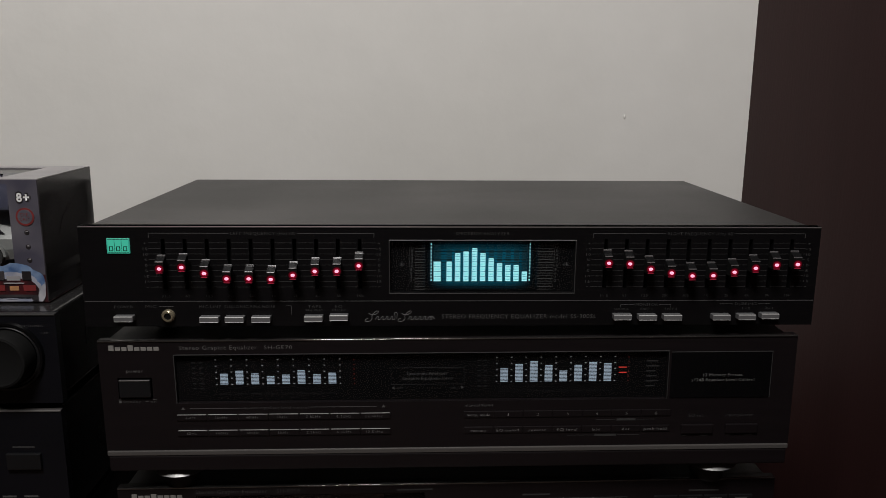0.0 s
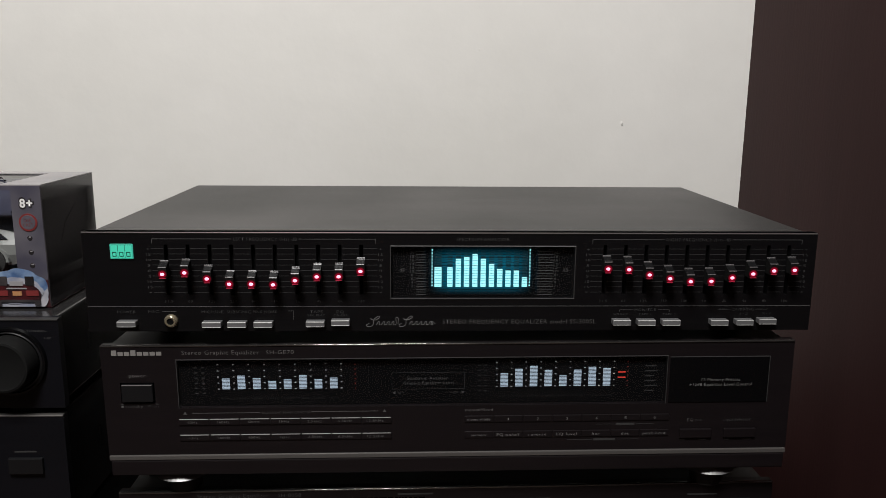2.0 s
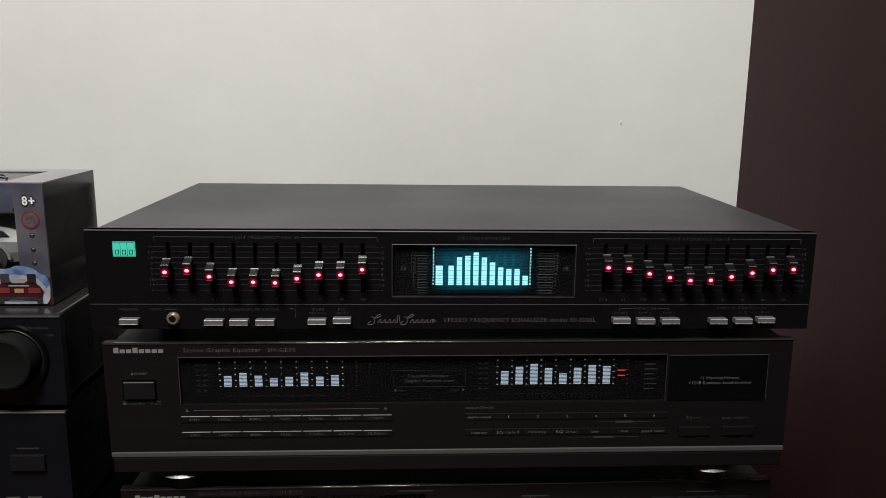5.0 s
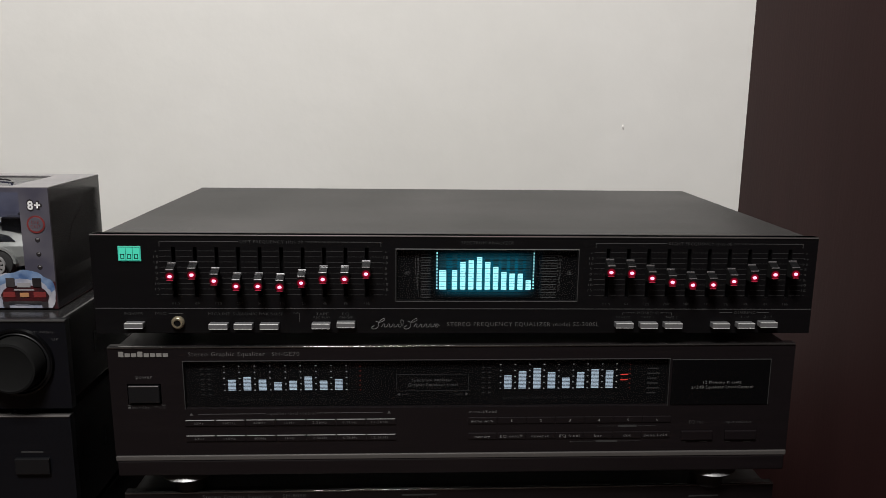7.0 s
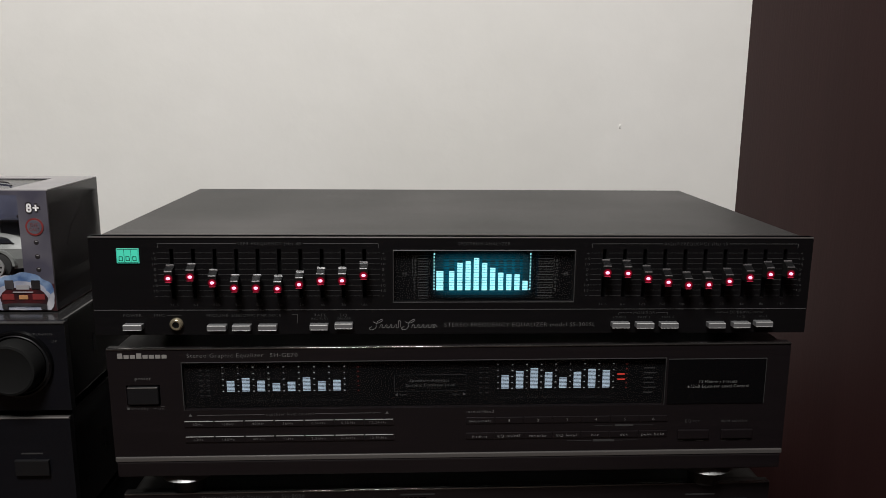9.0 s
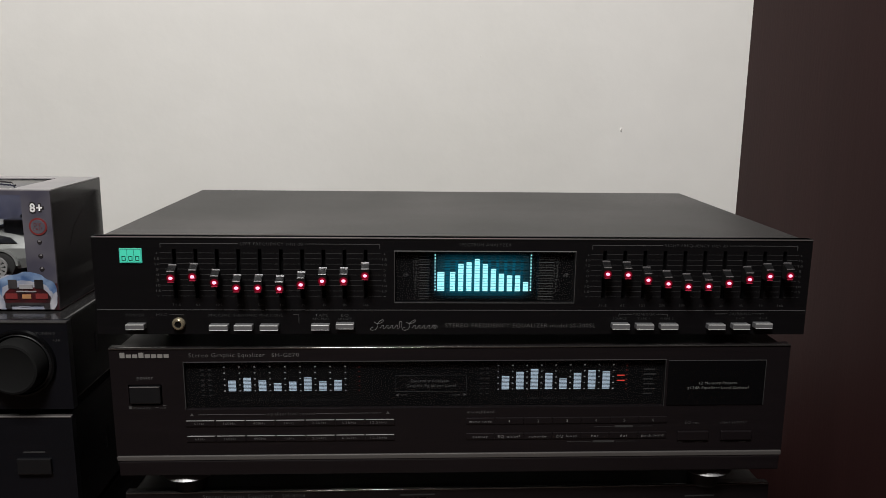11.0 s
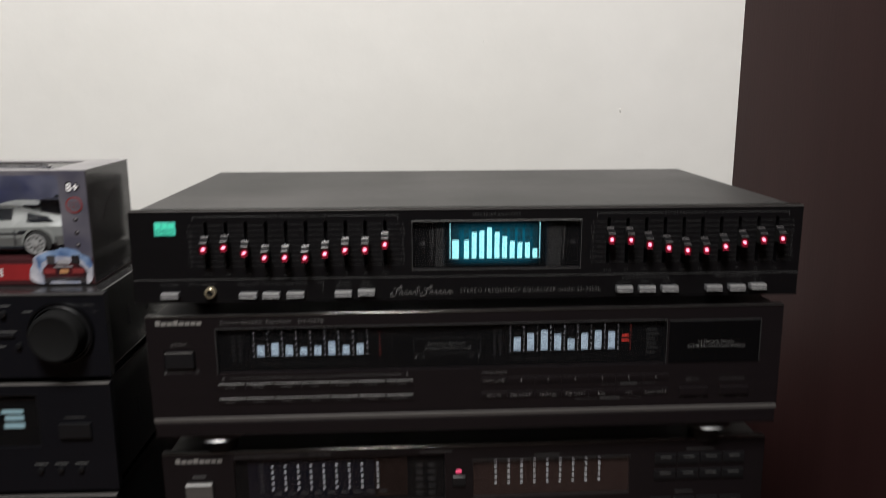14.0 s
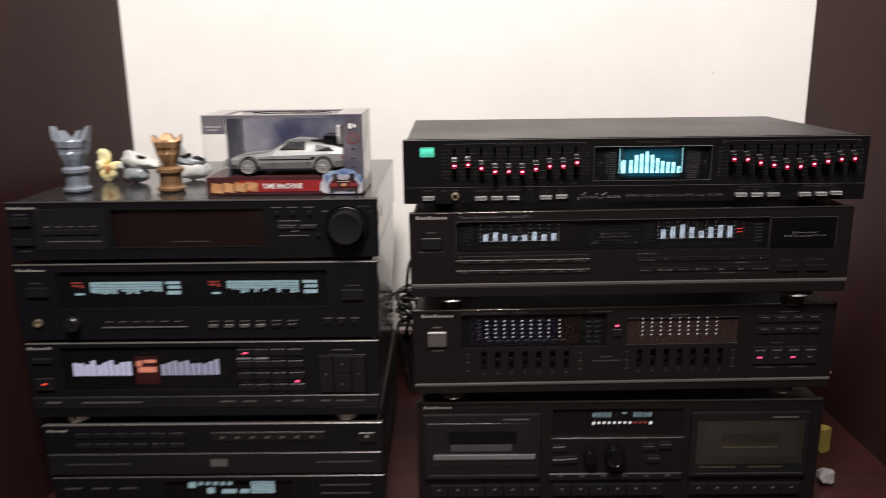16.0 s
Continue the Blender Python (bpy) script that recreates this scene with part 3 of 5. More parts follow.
for u0, u1, v in ((18.3, 29.6, -57.2), (68.4, 79.9, -57.7), (83.4, 94.7, -57.7), (99.0, 110.4, -57.7), (130.2, 141.4, -57.4), (145.3, 156.4, -56.7),
                  (316.2, 327.3, -56.8), (331.4, 342.6, -57.0), (346.6, 357.9, -57.0), (376.6, 387.6, -57.0), (392.3, 403.2, -56.9), (406.4, 417.4, -56.3)):
    key = A.box("push_button", u0, u1, v + 0.4, v + 3.6, -1, 4.8, STEEL, 0.3, label="brushed steel push button", seg=2)
    # pale strips paint the highlights on the button's upper and lower edges
    A.box("edge_glint", u0 + 0.2, u1 - 0.2, v + 3.1, v + 3.65, 4.3, 4.9, PALE_GLINT, 0.15, key)
    A.box("edge_glint", u0 + 0.2, u1 - 0.2, v + 0.35, v + 0.65, 4.5, 4.9, PALE_GLINT, 0.1, key)
jack = A.disc("headphone_jack", 49.3, -54.3, [(4.1, 0), (4.1, 1.2), (3.7, 2.0), (3.0, 2.6), (2.1, 2.6), (1.9, 1.2)], GOLD, label="gilded jack socket")
A.disc("jack_hole", 49.3, -54.3, [(1.9, 1.2), (1.9, 2.0), (1.0, 2.05)], DEEP, jack)
for w, u0, u1, v in (("POWER", 17.6, 28.6, -48.8), ("MIC", 36.0, 42.4, -48.6), ("MIC/LINE", 67.6, 80.4, -48.8), ("SUBSONIC", 82.6, 96.8, -48.8),
                     ("PINK NOISE", 98.2, 112.4, -48.8), ("TAPE", 132.4, 140.0, -48.8), ("EQ", 148.4, 152.8, -48.8), ("REC PLAY", 131.0, 141.2, -51.0),
                     ("ON-OFF", 146.6, 154.8, -51.0), ("MONITOR", 330.4, 343.8, -47.9), ("SOURCE", 317.4, 326.0, -50.7), ("TAPE 1", 333.0, 340.6, -50.7),
                     ("TAPE 2", 348.0, 355.8, -50.7), ("DUBBING", 391.4, 404.6, -47.6), ("1-2", 396.0, 401.0, -50.4), ("2-1", 410.0, 415.0, -50.2)):
    A.text(w, u0, u1, v, 1.7 if v > -50 else 1.3, PRINT_LOW)
A.bars([(44.0, 52.5, -48.7, -48.5), (321.0, 329.5, -48.0, -47.8), (344.8, 352.0, -48.0, -47.8), (321.0, 321.2, -49.4, -47.8), (351.8, 352.0, -49.4, -47.8),
        (119.0, 122.5, -48.4, -48.2), (122.3, 122.5, -54.0, -48.2), (382, 390, -47.7, -47.5), (405.5, 413, -47.7, -47.5)], PRINT_DIM)
for u in (38, 402):
    A.foot(u, 9, 9.4, 0.035, RUBBER)
    A.foot(u, 9, 9.4, 0.205, RUBBER)

# ---- charcoal equalizer with two level displays ----
G = Unit("charcoal stereo graphic equalizer with two lit level displays, chrome-ringed feet", 0.0005, 0.0025, 0.4325, 432, 91, 280, CHARCOAL,
         holes=[(46, 352, -43.6, -10.2), (10.5, 31.5, -40.0, -25.5)], plate=(0, 432, -76.5, 0), inset=4)
G.root.scale = (0.990, 1, 0.935)
G.root.location[2] = 0.3440
G.root.rotation_euler = (0, radians(-0.48), radians(-0.5))
G.box("edge_bevel", 0, 432, -1.1, 0.08, -2, 0.5, POLISHED, 0.5, seg=4).data.shade_smooth()
G.box("satin_strip", 0.3, 431.7, -80.0, -76.6, -5, 1.2, SATIN, 0.6, seg=2, label="satin metal strip")
G.box("plinth", 1.0, 431.0, -91, -80.0, -6, 1.0, CHARCOAL, 1.0, seg=2)
G.logo(6.8, 38.0, -5.1, 4.6)
G.text("Stereo Graphic Equalizer", 49.6, 97.0, -5.1, 2.9, PRINT_MID)
G.text("SH-GE70", 101.4, 118.4, -5.2, 2.7, PRINT_MID)
G.text("power", 16.4, 26.4, -20.6, 2.4, PRINT_MID)
G.box("recess", 10.4, 31.6, -40.1, -25.4, -5.8, -5.0, DEEP)
G.box("power_button", 11.3, 30.7, -38.6, -26.4, -5, 1.6, KEYBLACK, 0.7, seg=2)
# lighter strip paints the highlight on the button's top edge
G.box("button_glint", 11.6, 30.4, -27.3, -26.5, 1.2, 1.75, SATIN, 0.2)
G.bars([(10.0, 12.2, -40.9, -40.6), (10.2, 11.9, -42.8, -41.5), (26.6, 28.6, -41.9, -41.6), (31.5, 33.6, -40.7, -40.4)], PRINT_DIM)
G.text("standby", 12.8, 23.6, -41.9, 1.8, PRINT_DIM)
G.text("on", 29.6, 33.2, -41.9, 1.8, PRINT_DIM)
win = G.window(46, 352, -43.6, -10.2, DEEP, 3.0, label="dark display window with ice-white level columns")
G.bars([(45.6, 352.4, -10.2, -9.8)], PRINT_LOW, 0, 0.3, "window_rim", win)
G.bars([(45.6, 46.0, -43.6, -10.2), (352.0, 352.3, -43.6, -10.2)], PRINT_FAINT, 0, 0.25, "window_rim", win)


def level_bank(u0, pitch, levels, red_u, lit_red):
    for i, lv in enumerate(levels):
        n = max(1, round(lv * 17))
        G.boxes("level_column", [(u0 + 2.2 + i * pitch, u0 + 7.0 + i * pitch, -31.8 + k * 0.98, -31.8 + k * 0.98 + 0.58) for k in range(n)], -3.0, -2.85, ICE, win)
    for i in range(9):
        G.boxes("dot_column", [(u0 - 0.6 + i * pitch, u0 + 0.35 + i * pitch, -31.9 + k * 4.25, -31.5 + k * 4.25) for k in range(5)], -3.0, -2.85, DOT, win)
    G.boxes("dot_column", [(red_u - 0.4, red_u + 0.4, -32.2 + k * 3.35, -31.7 + k * 3.35) for k in range(6)], -3.0, -2.85, REDDIM, win)
    for k, v in enumerate(lit_red):
        G.box("red_bar", red_u - 6.2, red_u - 1.2, v - 0.35, v + 0.35, -3.0, -2.85, REDTEXT, parent=win)
    for i, w in enumerate(("63Hz", "160Hz", "400Hz", "1kHz", "2.5kHz", "6.3kHz", "12.5kHz", "full range")):
        G.text(w, u0 + 1.6 + i * pitch, u0 + 8.2 + i * pitch, -38.4, 1.4, PRINT_FAINT, -2.9, win)


level_bank(70.4, 9.6, (0.48, 0.58, 0.48, 0.34, 0.42, 0.58, 0.40, 0.48), 155.8, ())
level_bank(245.0, 9.3, (0.58, 0.78, 0.90, 0.70, 0.46, 0.70, 0.82, 0.74), 327.9, (-22.3, -26.0))
G.bars([(163.9, 164.3, -35 + k * 3, -34.2 + k * 3) for k in range(7)] + [(c, c + 2.0, -35 + k * 3.6, -34.3 + k * 3.6) for c in (55.5, 60.0) for k in range(6)] +
       [(c, c + 1.8, -35 + k * 3.6, -34.3 + k * 3.6) for c in (233, 237) for k in range(6)] + [(339.0, 345.0 + (k * 5 % 3) * 1.1, -36 + k * 3.5, -35.2 + k * 3.5) for k in range(6)], PRINT_FAINT, -3.0, -2.9, "window_print", win)
G.bars([(178.7, 224.6, -21.5, -21.3), (178.7, 224.6, -33.1, -32.9), (178.7, 178.9, -33, -21.4), (224.4, 224.6, -33, -21.4)], PRINT_FAINT, -3.0, -2.9, "printed_frame", win)
G.text("Spectrum Analyzer", 188.5, 214.0, -25.3, 2.1, PRINT_MID, -2.9, win)
G.text("Graphic Equalizer Level", 186.0, 217.5, -28.7, 2.1, PRINT_MID, -2.9, win)
G.text("left", 182.5, 186.5, -35.4, 1.5, PRINT_DIM, -2.9, win)
G.text("right", 215.5, 220.5, -35.4, 1.5, PRINT_DIM, -2.9, win)


def triangle(unit, u, v, size, way, mat=PRINT_DIM, d=0.12):
    bm = bmesh.new()
    a = {"up": 90, "left": 180, "right": 0, "down": 270}[way]
    vs = [bm.verts.new(((u + size * math.cos(radians(a + k))) / 1000, -d / 1000, (unit.h + v + size * math.sin(radians(a + k))) / 1000)) for k in (0, 120, 240)]
    bm.faces.new(vs)
    return part("arrow_mark", bm, mat, unit.root)


triangle(G, 180.2, -35.4, 1.3, "left", PRINT_DIM, -2.9)
triangle(G, 223.3, -35.4, 1.3, "right", PRINT_DIM, -2.9)
panel = G.box("preset_window", 353.8, 416.8, -43.0, -11.0, 0.0, 0.5, GLOSSBLACK, 0.3, label="gloss black preset panel")
G.bars([(353.8, 417.2, -11.0, -10.7), (416.8, 417.1, -43.0, -11.0)], PRINT_FAINT, 0, 0.6, "panel_rim", panel)
G.text("12 Memory Presets", 374.3, 398.7, -26.8, 2.0, PRINT, 0.62, panel)
G.text("±12dB Equalizer Level Control", 366.7, 406.5, -30.2, 2.1, PRINT, 0.62, panel)
triangle(G, 49.3, -47.4, 1.4, "up")
triangle(G, 173.9, -47.0, 1.4, "up")
G.bars([(53.5, 96.0, -47.4, -47.1), (128.0, 169.8, -47.1, -46.8)], PRINT_DIM)
G.text("equalizer level control", 97.1, 127.1, -47.0, 2.1, PRINT_DIM)
for row, v in enumerate((-51.5, -62.6)):
    for i, w in enumerate(("63Hz", "160Hz", "400Hz", "1kHz", "2.5kHz", "6.3kHz", "12.5kHz")):
        u = 45.2 + i * 19.05
        k = G.box("rocker_key", u, u + 18.75, v - 3.9, v + 0.2, -0.5, 0.7, CHARCOAL, 0.25, seg=2)
        # pale strip paints the light caught by the key's top edge
        G.box("key_glint", u + 0.4, u + 18.2, v - 0.04, v + 0.24, 0.3, 0.9, DULL_GLINT, parent=k)
        half = 0.75 * len(w)
        G.text(w, u + 8.5 - half, u + 8.5 + half, v - 1.9, 1.7, PRINT_MID, 0.82, k)
G.text("manual/fixed", 224.9, 242.3, -46.8, 2.0, PRINT_MID)
for row, (v, words) in enumerate(((-51.0, ("memo mode", "1", "2", "3", "4", "5", "6")), (-62.2, ("memory", "EQ on/off", "reverse", "EQ level", "bar", "dot", "peak hold")))):
    for i, w in enumerate(words):
        u = 224.4 + i * 18.7
        k = G.box("flat_key", u, u + 18.45, v - 4.6, v, -0.5, 0.6, CHARCOAL, 0.4, seg=2)
        half = (0.3 if w == "1" else 0.7) if len(w) == 1 else 0.80 * len(w)
        G.text(w, u + 9.1 - half, u + 9.1 + half, v - 2.4, 1.9, PRINT, 0.72, k)
G.bars([(307.7, 320, -58.2, -58.0), (334, 345.5, -58.2, -58.0), (321, 333, -58.8, -57.4), (290, 306, -69.2, -69.0), (322, 336, -69.2, -69.0), (307, 321, -69.8, -68.4)], PRINT_FAINT)
G.text("EQ rec", 367.0, 376.2, -55.6, 2.1, PRINT_DIM)
G.text("input selector", 390.4, 407.8, -55.6, 2.1, PRINT_DIM)
for u0, u1 in ((362.2, 382.7), (390.6, 411.2)):
    G.box("selector_button", u0, u1, -68.5, -61.8, -0.5, 1.4, CHARCOAL, 0.6, seg=2)
    G.bars([(u0 + 1, u0 + 4, -70.4, -69.6), (u1 - 8, u1 - 3, -70.4, -69.6)], PRINT_FAINT)
for u in (40.5, 388.5):
    for y in (0.0190, 0.237):
        ring = G.foot(u, 18.5, 6.4, y, FOOT_METAL, "chrome-ringed round foot", 0.77)
        pad = lathe(bmesh.new(), (u / 1000, y, -0.0192), [(0.0098, 0), (0.0105, 0.001), (0.0110, 0.0136)])
        part("foot_pad", pad, RUBBER, ring, "black rubber pad")

# ---- third equalizer: dot displays and dark sliders ----
left_s = [72.2 + i * 14.1 for i in range(7)]
right_s = [231.8 + i * 13.8 for i in range(7)]
E = Unit("dark graphic equalizer with dot-matrix displays, black sliders and red lamps", 0.0015, 0.011, 0.3272, 429, 91, 270, CHARCOAL,
         holes=[(49, 198, -42, -6.5), (218, 331, -40.5, -12.5)] + [(s - 2.6, s + 2.6, -67, -46.0) for s in left_s + right_s], plate=(0, 429, -79.5, 0))
E.root.scale[0] = 0.997
E.root.rotation_euler[1] = radians(-0.5)
E.box("edge_bevel", 0, 429, -1.1, 0.08, -2, 0.5, POLISHED, 0.5, seg=4).data.shade_smooth()
E.box("satin_strip", 0.3, 428.7, -82.6, -79.6, -5, 1.2, SATIN, 0.7, seg=2)
E.box("plinth", 1, 428, -91, -82.6, -6, 0.4, CHARCOAL, 0.8)
E.logo(9, 42, -6.2, 4.2)
E.text("Stereo Graphic Equalizer", 50, 96, -3.6, 2.6, PRINT_DIM)
E.text("SH-8058", 102, 117, -3.7, 2.5, PRINT_DIM)
E.box("power_button", 15, 34, -38.5, -22.5, -2, 2.8, SATIN, 0.6, seg=2, label="grey square power button")
# pale strip paints the bright line along the button's top
E.box("button_glint", 15.3, 33.7, -24.2, -22.4, 2.4, 2.95, PALE_GLINT, 0.25)
E.bars([(20, 29, -19, -17.5), (18, 31, -44, -42.8)], PRINT_DIM)
win = E.window(49, 198, -42, -6.5, DEEP, 3.0, label="navy display with white dot columns")
E.box("display_field", 58, 147.5, -38.5, -8.5, -3, -2.8, NAVY, parent=win)
# brown field paints the room's reflection at this end of the display
E.box("display_field", 147.7, 171, -38.5, -8.5, -3, -2.8, DIM_BROWN, parent=win)
for u in [75.3 + i * 9.05 for i in range(8)] + [149.8]:
    E.boxes("dot_column", [(u - 0.85, u + 0.85, -31.6 + k * 4.35, -30.6 + k * 4.35) for k in range(5)], -2.8, -2.65, DOT, win)
E.bars([(76 + k * 9.4, 81 + k * 9.4, -35.4, -34.2) for k in range(9)] + [(66, 69, -33 + k * 4, -32 + k * 4) for k in range(6)] +
       [(177 + c * 9, 182 + c * 9, -38 + k * 5.4, -36.6 + k * 5.4) for c in range(2) for k in range(5)], PRINT_FAINT, -2.8, -2.7, "window_print", win)
E.bars([(180, 203, -4.9, -3.9), (262, 280, -9.9, -8.9), (372, 392, -8.8, -7.8)], PRINT_FAINT)
E.box("mode_lamp", 205.5, 209.8, -21.0, -19.0, 0, 0.8, LAMP_RED, 0.3, label="red mode lamp")
E.box("mode_button", 203, 212.5, -31, -23.5, 0, 1.6, KEYBLACK, 0.4)
# brown backing paints the room reflected in this window
win = E.window(218, 331, -40.5, -12.5, BROWN_REFLECTION, 2.0, label="display window with painted brown reflection and white dot columns")
for u in [234.4 + i * 9.33 for i in range(8)] + [309.4]:
    E.boxes("dot_column", [(u - 0.85, u + 0.85, -31.4 + k * 4.35, -30.4 + k * 4.35) for k in range(5)], -2.0, -1.85, DOT, win)
E.boxes("window_rim", [(217.5, 331.5, -12.5, -12.1), (217.5, 331.5, -40.9, -40.5)], 0, 0.25, PRINT_FAINT, win)
E.bars([(s - 3.0, s + 3.0, -67.4, -45.6) for s in left_s + right_s], DEEP, -5.9, -5.2, "slot_backing")
for i, s in enumerate(left_s + right_s):
    v = -55 - (i * 5 % 7) * 0.5
    E.box("slider_knob", s - 2.2, s + 2.2, v - 2.6, v + 2.6, -5.2, -3.2, DEEP, 0.5)
    E.bars([(s - 1.6, s + 1.6, -70, -69.0)], PRINT_FAINT)
for c in (55.5, 171.5, 219, 327.5):
    E.bars([(c - 2, c + 2, -48.5, -47.6), (c - 2.4, c + 2.4, -57.4, -56.5), (c - 2.4, c + 2.4, -66.8, -65.9), (c - 0.15, c + 0.15, -65, -49.5)], PRINT_FAINT)
E.bars([(191, 204, -53.8, -52.6), (184, 212, -58.2, -57.0)], PRINT_FAINT)
for r, (v0, v1, n) in enumerate(((-19, -11.5, 4), (-31, -24, 4))):
    for k in range(n):
        E.box("memory_key", 349 + k * 16.6, 364.6 + k * 16.6, v0, v1, -0.5, 1.2, KEYBLACK, 0.4, seg=2)
        E.bars([(353 + k * 16.6, 361 + k * 16.6, v1 - 2.6, v1 - 1.7)], PRINT_DIM, 1.2, 1.3)
for k in range(4):
    E.box("square_key", 347 + k * 17, 362.6 + k * 17, -64, -45.5, -0.5, 1.6, KEYBLACK, 0.5, seg=2)
    E.bars([(350 + k * 17, 360 + k * 17, -49.6, -48.3)], PRINT_DIM, 1.6, 1.7)
    if k in (0, 2):
        E.box("red_lamp", 352.0 + k * 17, 357.4 + k * 17, -57.4, -55.8, 1.6, 2.1, LAMP_RED, 0.2, label="red lamp")
    else:
        E.bars([(352.5 + k * 17, 357 + k * 17, -57.4, -56.2)], PRINT_DIM, 1.6, 1.7)
E.bars([(365, 378, -41.8, -40.8), (352, 372, -68.4, -67.4), (386, 404, -68.4, -67.4)], PRINT_FAINT)
for u in (40, 386):
    E.foot(u, 14.0, 9.2, 0.0185, FOOT_METAL, "chrome-ringed round foot", 0.68)
    E.foot(u, 14.0, 9.2, 0.225, FOOT_METAL, "chrome-ringed round foot", 0.68)

# ---- double cassette deck ----
D = Unit("black double cassette deck with smoked tape doors", 0.003, 0.020, 0.2225, 428, 123, 285, CHARCOAL, "cassette deck", "cassette_deck",
         holes=[(143, 281, -41, -9.5)])
D.box("edge_bevel", 0, 426, -1.6, 0.05, -3, 0.5, COVER, 0.7, seg=2)
D.logo(7, 37, -6.2, 3.6)
D.text("Stereo Double Cassette Deck", 52, 102, -5.8, 2.2, PRINT_FAINT)
win = D.window(143, 281, -41, -9.5, DEEP, 2.6, label="black display with counters and level dots")
for c in (186.5, 191.5, 197, 202, 229.5, 234.5, 240, 245):
    D.boxes("lit_figure", [(c, c + 0.7, -20.5, -15), (c + 2.7, c + 3.4, -20.5, -15.4), (c, c + 3.4, -15.6, -15), (c, c + 3.4, -18.0, -17.5)], -2.6, -2.45, TEALTEXT, win)
D.bars([(217, 222, -16.4, -15.0)], TEALTEXT, -2.6, -2.4, "lit_mark", win)
D.boxes("dot_row", [(186 + k * 5.5, 189.0 + k * 5.5, -28.0 - (k in (0, 11)), -25.4) for k in range(12) if k not in (8, 9, 10)], -2.6, -2.4, DOT, win)
D.boxes("dot_row", [(186 + k * 5.5, 189.0 + k * 5.5, -27.6, -25.6) for k in (8, 9, 10)], -2.6, -2.4, REDDIM, win)
D.box("silver_line", 143, 283, -43.6, -42.8, 0, 0.6, STEEL, 0.2)
for u0, u1, tone in ((6.5, 131, KEYBLACK), (290, 415, KEYBLACK)):
    door = D.box("tape_door", u0, u1, -88, -13, 0, 4.0, tone, 1.2, seg=2, label="smoked tape door")
    D.box("door_window", u0 + 6, u1 - 6, -73, -23, 4.0, 4.4, SMOKE if u0 > 200 else NAVY, 0.04, door)
    if u0 < 200:
        D.box("tape_window", u0 + 26, u1 - 26, -47, -32, 4.4, 4.5, DEEP, 0.02, door)
        D.box("cassette_label", u0 + 29, u1 - 31, -55, -47.4, 4.4, 4.55, FADED_LABEL, 0.02, door, "greyish cassette label")
    else:
        D.box("cassette_label", u0 + 14, u1 - 14, -64, -24.5, 4.4, 4.5, SMOKE_PALE, 0.02, door, "cassette behind smoked plastic")
        D.box("tape_window", u0 + 32, u1 - 32, -48, -36, 4.5, 4.6, SMOKE, 0.05, door)
    D.bars([(u0 + 84, u0 + 112, -19.5, -17.8)], PRINT_DIM, 4.0, 4.1, "printed_mark", door)
    if u0 < 200:
        D.box("chrome_rail", u0 + 10, u1 - 6, -64.5, -58.5, 4.4, 6.2, STEEL, 0.8, door, "bright metal rail", seg=2)
    else:
        D.bars([(u0 + 10, u0 + 50, -77, -75.8), (u0 + 62, u0 + 100, -77, -75.8)], GILT_PRINT, 4.0, 4.1, "printed_mark", door)
        D.bars([(u0 + 34, u0 + 92, -53.5, -52.4)], GILT_PRINT, 4.5, 4.6, "printed_mark", door)
    D.bars([(u0 + 6, u1 - 4, -84.2, -83.6)], PRINT_DIM, 4.0, 4.1, "printed_mark", door)
D.disc("level_knob", 210, -62, [(11.0, 0), (10.6, 9), (9.6, 11.5), (8.4, 12), (8.0, 11.6)], GLOSSBLACK, label="gloss black level knob")
D.disc("balance_knob", 184, -64, [(7.2, 0), (6.9, 7), (6.0, 8.6), (5.2, 8.6)], GLOSSBLACK)
for u, v in ((151, -55), (264, -53), (246, -55), (151, -70), (252, -69), (164, -69)):
    D.box("mode_button", u - 7, u + 7, v - 2.6, v + 2.6, 0, 2.0, KEYBLACK, 0.5)
    D.bars([(u - 6, u + 6, v + 4.2, v + 5.0)], PRINT_FAINT)
D.box("control_strip", 140, 284, -92, -84, 0, 2.2, KEYBLACK, 0.8)
for k in range(6):
    D.bars([(150 + k * 23, 156 + k * 23, -87.4, -86.2)], PRINT_DIM, 2.2, 2.3)
for u0 in (12, 145, 292):
    for k in range(6):
        D.box("transport_key", u0 + k * 20, u0 + 19.3 + k * 20, -110, -97, -0.5, 3.2, KEYBLACK, 0.6, seg=2)
        D.bars([(u0 + 8 + k * 20, u0 + 12 + k * 20, -102.6, -100.8)], PRINT_DIM, 3.2, 3.3)
for u in (36, 388):
    for y in (0.035, 0.24):
        D.foot(u, 12, 9.5, y, RUBBER)

# ---- left stack ----
T = Unit("black radio tuner with large round knob and brown-reflecting display", -0.401, 0.020, 0.4410, 369, 59, 300, BLUEBLACK, "tuner", "tuner", cover=COVER_GLOSS,
         holes=[(104, 255, -47, -8.5)])
T.box("edge_bevel", 0, 369, -1.3, 0.05, -4, 0.5, COVER, 0.5, seg=2)
T.logo(2, 30, -5.8, 3.6)
T.box("power_button", 2.5, 23, -24, -15.5, 0, 2.4, KEYBLACK, 0.5, seg=2)
T.box("timer_button", 4, 24, -44, -36.5, 0, 2.2, KEYBLACK, 0.5, seg=2)
T.bars([(7, 20, -13, -12), (9, 19, -50.5, -49.3)], PRINT_FAINT)
T.box("key_field", 27, 98, -49, -7, 0, 0.5, KEYBLACK, 0.2)
